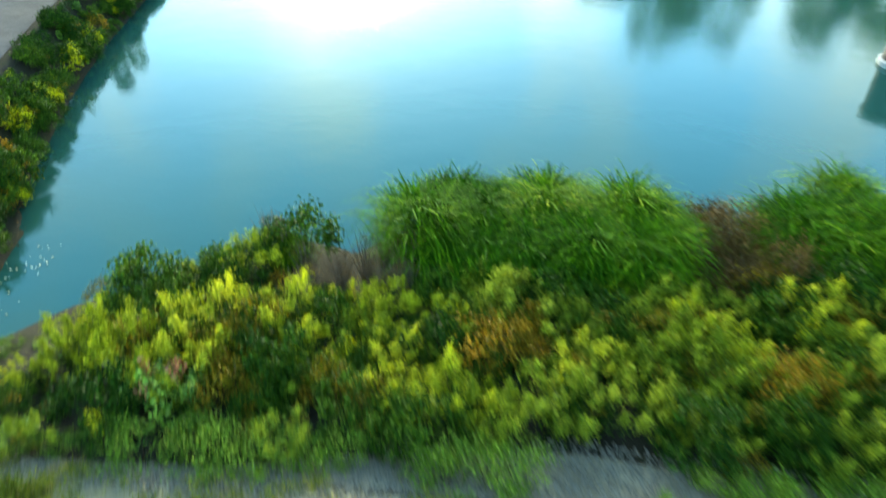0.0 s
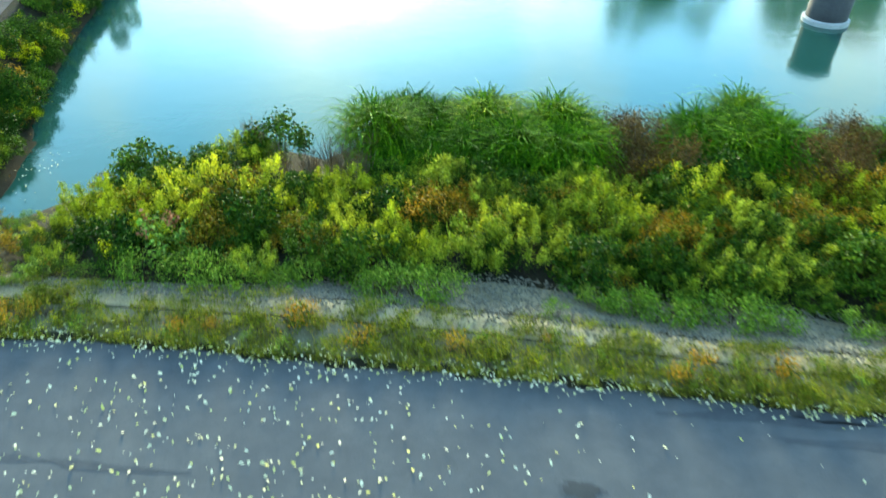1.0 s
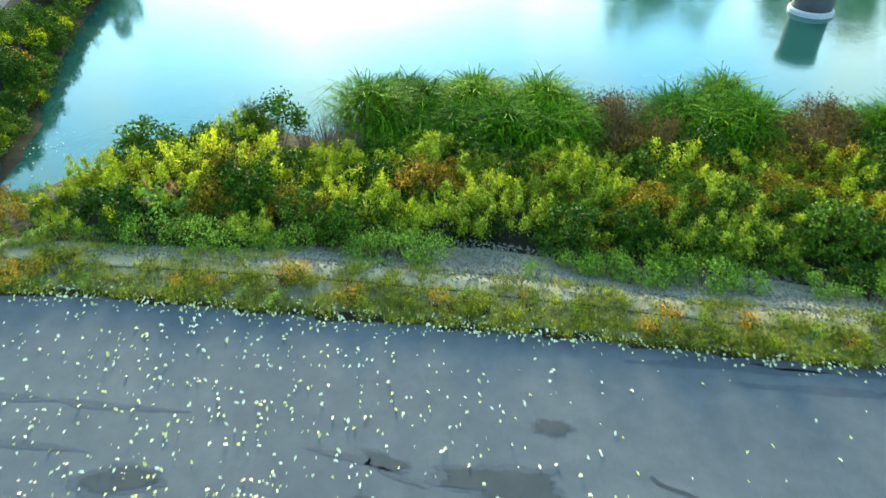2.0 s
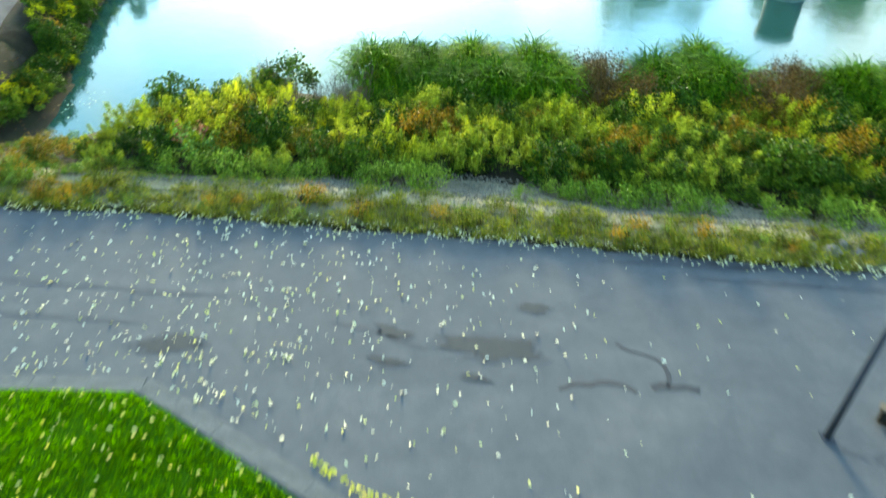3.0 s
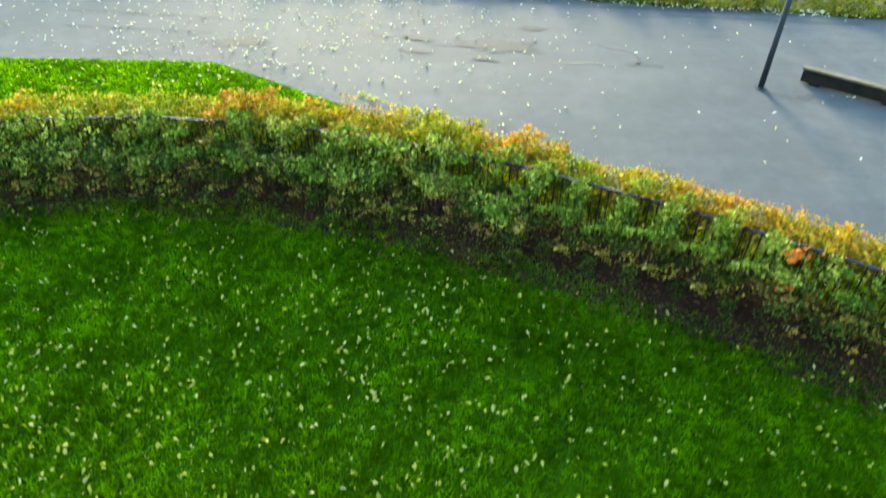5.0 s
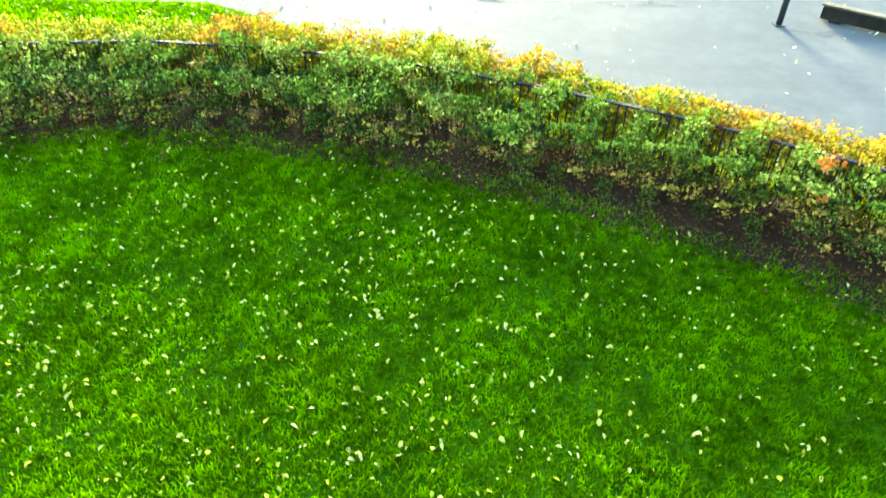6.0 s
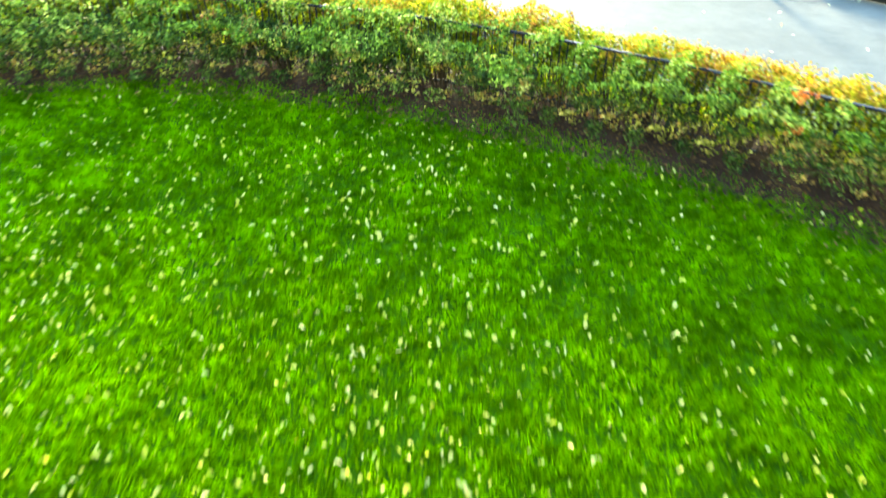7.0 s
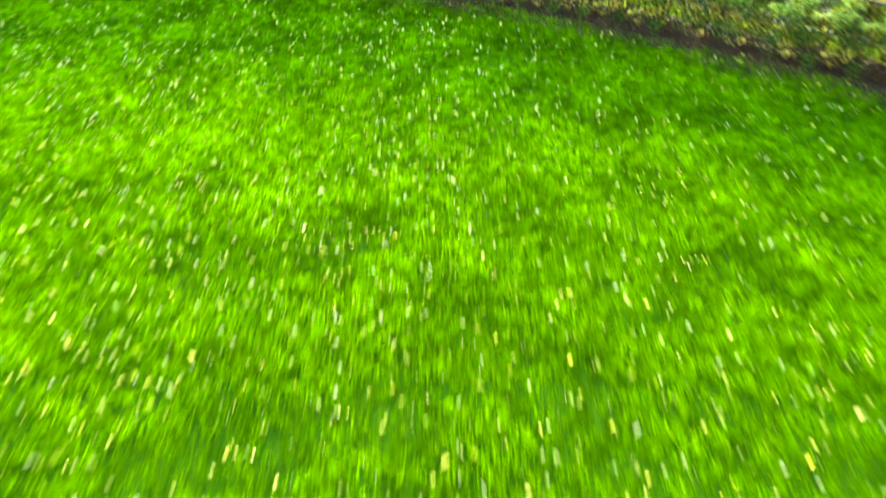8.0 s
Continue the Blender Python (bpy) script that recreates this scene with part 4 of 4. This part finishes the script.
def seam(points, w):
    bm = bmesh.new()
    pv = []
    for i, p in enumerate(points):
        a, c = Vector(points[max(i - 1, 0)]), Vector(points[min(i + 1, len(points) - 1)])
        d = (c - a).normalized()
        nrm = Vector((-d.y, d.x)) * w * (0.6 + 0.5 * abs(noise.noise((i * 0.8, p[0], 0))))
        pv.append((bm.verts.new((p[0] + nrm.x, p[1] + nrm.y, 0.004)), bm.verts.new((p[0] - nrm.x, p[1] - nrm.y, 0.004))))
    for r, q in zip(pv, pv[1:]):
        bm.faces.new((r[0], r[1], q[1], q[0]))
    return tagged(part("tar_seam", bm, M_TAR), "dark curved tar seam in the asphalt", "tar seam", kind="structure")


seam([(4.94, 1.06), (5.05, 0.93), (5.2, 0.85), (5.42, 0.77), (5.6, 0.66), (5.71, 0.5), (5.74, 0.33), (5.72, 0.16), (5.66, 0.04)], 0.06)
seam([(6.2, -0.06), (5.98, 0.02), (5.75, 0.0), (5.55, 0.05), (5.38, -0.02)], 0.11)
seam([(3.75, -0.08), (4.05, 0.05), (4.3, 0.03), (4.5, 0.1), (4.75, 0.08), (4.95, 0.0), (5.1, -0.12)], 0.075)

# ---- grass, pebbles and fallen leaves ----
def lawn_points(k, x0, x1, y0, y1):
    p = np.stack([rng.uniform(x0, x1, k), rng.uniform(y0, y1, k)], 1)
    lim = np.interp(p[:, 0], [q[0] for q in LAWN_EDGE], [q[1] for q in LAWN_EDGE])
    fen = np.interp(p[:, 0], [q[0] for q in FENCE], [q[1] for q in FENCE])
    ok = (p[:, 1] < lim - 0.02) & (np.abs(p[:, 1] - fen + 0.05) > 0.58 + 0.85 * rng.uniform(0, 1, k) ** 2.2)
    p = p[ok]
    return np.concatenate([p, np.full((len(p), 1), 0.043)], 1)


def one_tri(rng, roots, h, w):
    k = len(roots)
    yaw = rng.uniform(0, 2 * np.pi, k)
    side = np.stack([np.cos(yaw), np.sin(yaw), np.zeros(k)], 1) * w * 0.5
    hh = h * rng.uniform(0.5, 1.2, k)
    tip = np.stack([rng.normal(0, 0.5, k) * hh, rng.normal(0, 0.5, k) * hh, hh], 1)
    return np.stack([roots - side, roots + side, roots + tip], 1)


def tufted(p, per, spread):
    """Several blades about each point, denser and taller in patches."""
    q = np.repeat(p, per, axis=0)
    q[:, :2] += rng.normal(0, spread, (len(q), 2))
    return q


near = np.concatenate([lawn_points(30000, -7, 9, -15, -5), lawn_points(12000, -8, 11, -20, -15), lawn_points(9000, -12, 6, -6, -0.3)])
gp = np.concatenate([tufted(near, 6, 0.028), lawn_points(170000, -7, 9, -15.5, -5), lawn_points(60000, -12, 6, -6, -0.3), lawn_points(60000, -8, 11, -20, -15), lawn_points(90000, -20, 20, -26, -0.3)])
lift = np.sin(gp[:, 0] * 2.3 + np.sin(gp[:, 1] * 1.7)) * np.sin(gp[:, 1] * 2.9 + gp[:, 0]) * 0.25 + 1.0
blade = one_tri(rng, gp, 0.07, 0.02)
blade[:, 2, 2] = 0.043 + (blade[:, 2, 2] - 0.043) * lift
tagged(obj("grass", soup("grass", blade, 3), M_GRASS), "short bright green lawn grass", "grass", kind="stuff")

vp = []
for x in rng.uniform(-14, 16, 34000):
    a, c = along(VERGE_NEAR, x), along(VERGE_FAR, x)
    t = rng.uniform() ** 1.25
    y = a - 0.04 + (c - a) * t
    if noise.noise((x * 2.1, y * 2.6, 4.0)) > -0.28 + 0.5 * t:
        vp.append((x, y, ground_z(x, y) - 0.01))
for i in range(75):
    x = pick.uniform(-9, 13)
    y = along(VERGE_FAR, x) + pick.uniform(-0.7, 0.35)
    for _ in range(pick.randrange(40, 130)):
        u, v = pick.gauss(x, 0.17), pick.gauss(y, 0.11)
        vp.append((u, v, ground_z(u, v) - 0.01))
vp = np.array(vp)
tagged(obj("verge_grass", soup("verge_grass", blades(rng, vp, 0.16, 0.013, 0.9), 4), M_VERGE), "rough patchy yellow-green verge grass", "grass", kind="stuff")


def stones(p, size):
    """Small eight-sided pebbles, each flattened and turned by itself."""
    k = len(p)
    yaw = rng.uniform(0, 2 * np.pi, k)
    r = size * rng.uniform(0.35, 1.0, (k, 3)) * 0.5
    r[:, 2] *= 0.7
    ax = np.stack([np.cos(yaw), np.sin(yaw), np.zeros(k)], 1) * r[:, :1]
    ay = np.stack([-np.sin(yaw), np.cos(yaw), np.zeros(k)], 1) * r[:, 1:2]
    az = np.stack([np.zeros(k), np.zeros(k), r[:, 2]], 1)
    tri = []
    for u, v, w in ((ax, ay, az), (ay, -ax, az), (-ax, -ay, az), (-ay, ax, az), (ay, ax, -az), (-ax, ay, -az), (-ay, -ax, -az), (ax, -ay, -az)):
        tri += [p + u, p + v, p + w]
    return np.stack(tri, 1)


pb = []
for x in rng.uniform(-8, 15, 15000):
    a, c = along(VERGE_FAR, x), along(GRAVEL_FAR, x)
    t = rng.uniform(-0.35, 1.2)
    if t > 0 or rng.uniform() < 0.25:
        y = a + (c - a) * t
        pb.append((x, y, ground_z(x, y) + 0.035))
pm = soup("pebbles", stones(np.array(pb), 0.095), 3)
tagged(obj("pebbles", pm, M_PEBBLE), "loose grey pebbles on the bank slope", "pebbles", kind="stuff")


def flat_leaves(p, size, small=0.4, ragged=0.0):
    """Fallen leaves lying nearly flat, curled a little; ragged ones are folded and torn unevenly."""
    k = len(p)
    yaw = rng.uniform(0, 2 * np.pi, k)
    t = np.linspace(0, 2 * np.pi, 6, endpoint=False)
    r = np.array([1.0, 0.72, 0.72, 1.0, 0.72, 0.72]) * (1 + ragged * rng.uniform(-1, 1, (k, 6)))
    s = size * rng.uniform(small, 1.3, (k, 1)) * 0.5
    x, y = np.cos(t) * r, np.sin(t) * r * 0.8
    X = s * (x * np.cos(yaw)[:, None] - y * np.sin(yaw)[:, None])
    Y = s * (x * np.sin(yaw)[:, None] + y * np.cos(yaw)[:, None])
    tilt = rng.normal(0, 0.16 + ragged * 0.7, (k, 2))
    Z = X * tilt[:, :1] + Y * tilt[:, 1:] + np.abs(s) * 0.3 + s * (0.25 + ragged) * np.abs(np.sin(t))[None]
    return np.stack([p[:, :1] + X, p[:, 1:2] + Y, p[:, 2:] + Z], 2)


lp = lawn_points(6500, -8, 10, -19.5, -4)
lp = np.concatenate([lp, lawn_points(1500, -8, 2, -16, -7)])
wedge = lawn_points(800, -10, 4, -5, -0.3)
wedge[:, 2] += 0.05
lp[:, 2] += rng.uniform(0.0, 0.035, len(lp))
tagged(obj("lawn_leaves", soup("lawn_leaves", np.concatenate([flat_leaves(lp, 0.058, 0.3, 0.45), flat_leaves(wedge, 0.08, 0.4, 0.2)]), 6), M_LAWNLEAF), "pale yellow fallen leaves scattered over the lawn", "fallen leaves", kind="stuff")
k = 1040
rx = np.concatenate([rng.uniform(-12, 14, k // 2), rng.normal(-1.5, 3.4, k // 2)])
lo, hi = np.interp(rx, [q[0] for q in KERB_OUT], [q[1] for q in KERB_OUT]), np.interp(rx, [q[0] for q in VERGE_NEAR], [q[1] for q in VERGE_NEAR])
lo = np.maximum(lo, -4)
keep = rng.uniform(0, 1, len(rx)) < np.where(rx > 4, 0.35, 1.0)
rp = np.stack([rx, lo + (hi - lo) * rng.uniform(0, 1, len(rx)), np.full(len(rx), 0.004)], 1)[keep]
ex = rng.uniform(-12, 13, 1500)
ey = np.interp(ex, [q[0] for q in VERGE_NEAR], [q[1] for q in VERGE_NEAR]) + rng.normal(0.06, 0.17, 1500)
u = rng.uniform(0, 1, 150)
kerb_line = np.stack([-0.3 + 3.8 * u, -1.6 - 2.35 * u + rng.normal(0, 0.07, 150), np.full(150, 0.006)], 1)
heaps = np.concatenate([np.stack([rng.normal(x, w, n), rng.normal(y, w * 0.45, n), np.full(n, 0.012)], 1) for x, y, w, n in [(-5.45, 0.27, 0.28, 18), (-3.0, 0.4, 0.3, 10), (-2.45, -0.2, 0.24, 14), (-2.2, -0.45, 0.16, 8), (-1.2, 0.72, 0.26, 16), (-1.45, -0.75, 0.2, 8)]])
more = np.stack([rng.uniform(-9.0, 5.0, 120), rng.uniform(0.6, 4.4, 120), np.full(120, 0.004)], 1)
more = more[more[:, 1] < np.interp(more[:, 0], [q[0] for q in VERGE_NEAR], [q[1] for q in VERGE_NEAR])]
rp = np.concatenate([rp, more, heaps, np.stack([ex, ey, np.full(1500, 0.03)], 1)])
tagged(obj("kerb_leaves", soup("kerb_leaves", flat_leaves(kerb_line, 0.085, 0.5, 0.25), 6), M_KERBLEAF), "yellow fallen leaves drifted along the kerb", "fallen leaves", kind="stuff")
tagged(obj("road_leaves", soup("road_leaves", flat_leaves(rp, 0.07, 0.4, 0.25), 6), M_FALLEN), "pale yellow fallen leaves scattered over the asphalt", "fallen leaves", kind="stuff")
lit = []
for t in rng.uniform(0, FENCE_LEN, 3800):
    x, y, ang = fence_at(t)
    w = rng.triangular(-0.75, 0.7, 1.6)
    lit.append((x + math.sin(radians(ang)) * w, y - math.cos(radians(ang)) * w, 0.075))
tagged(obj("bed_litter", soup("bed_litter", flat_leaves(np.array(lit), 0.055), 6), M_LITTER), "brown and pale leaf litter on the hedge bed", "leaf litter", kind="stuff")
fl = np.stack([rng.uniform(-11.9, -10.6, 40), rng.uniform(11.8, 15.0, 40), np.full(40, WATER + 0.004)], 1)
mud = [(x, y, ground_z(x, y) + 0.01) for x, y in zip(rng.uniform(-14.2, -11.7, 260), rng.uniform(11.2, 17.0, 260))]
tagged(obj("mud_litter", soup("mud_litter", flat_leaves(np.array(mud), 0.07, 0.4, 0.3), 6), M_LITTER), "fallen leaves lying on the dark mud of the inlet", "leaf litter", kind="stuff")
tagged(obj("floating_leaves", soup("floating_leaves", flat_leaves(fl, 0.06, 0.4, 0.3), 6), M_FALLEN), "pale leaves floating in the quiet inlet", "fallen leaves", kind="stuff")
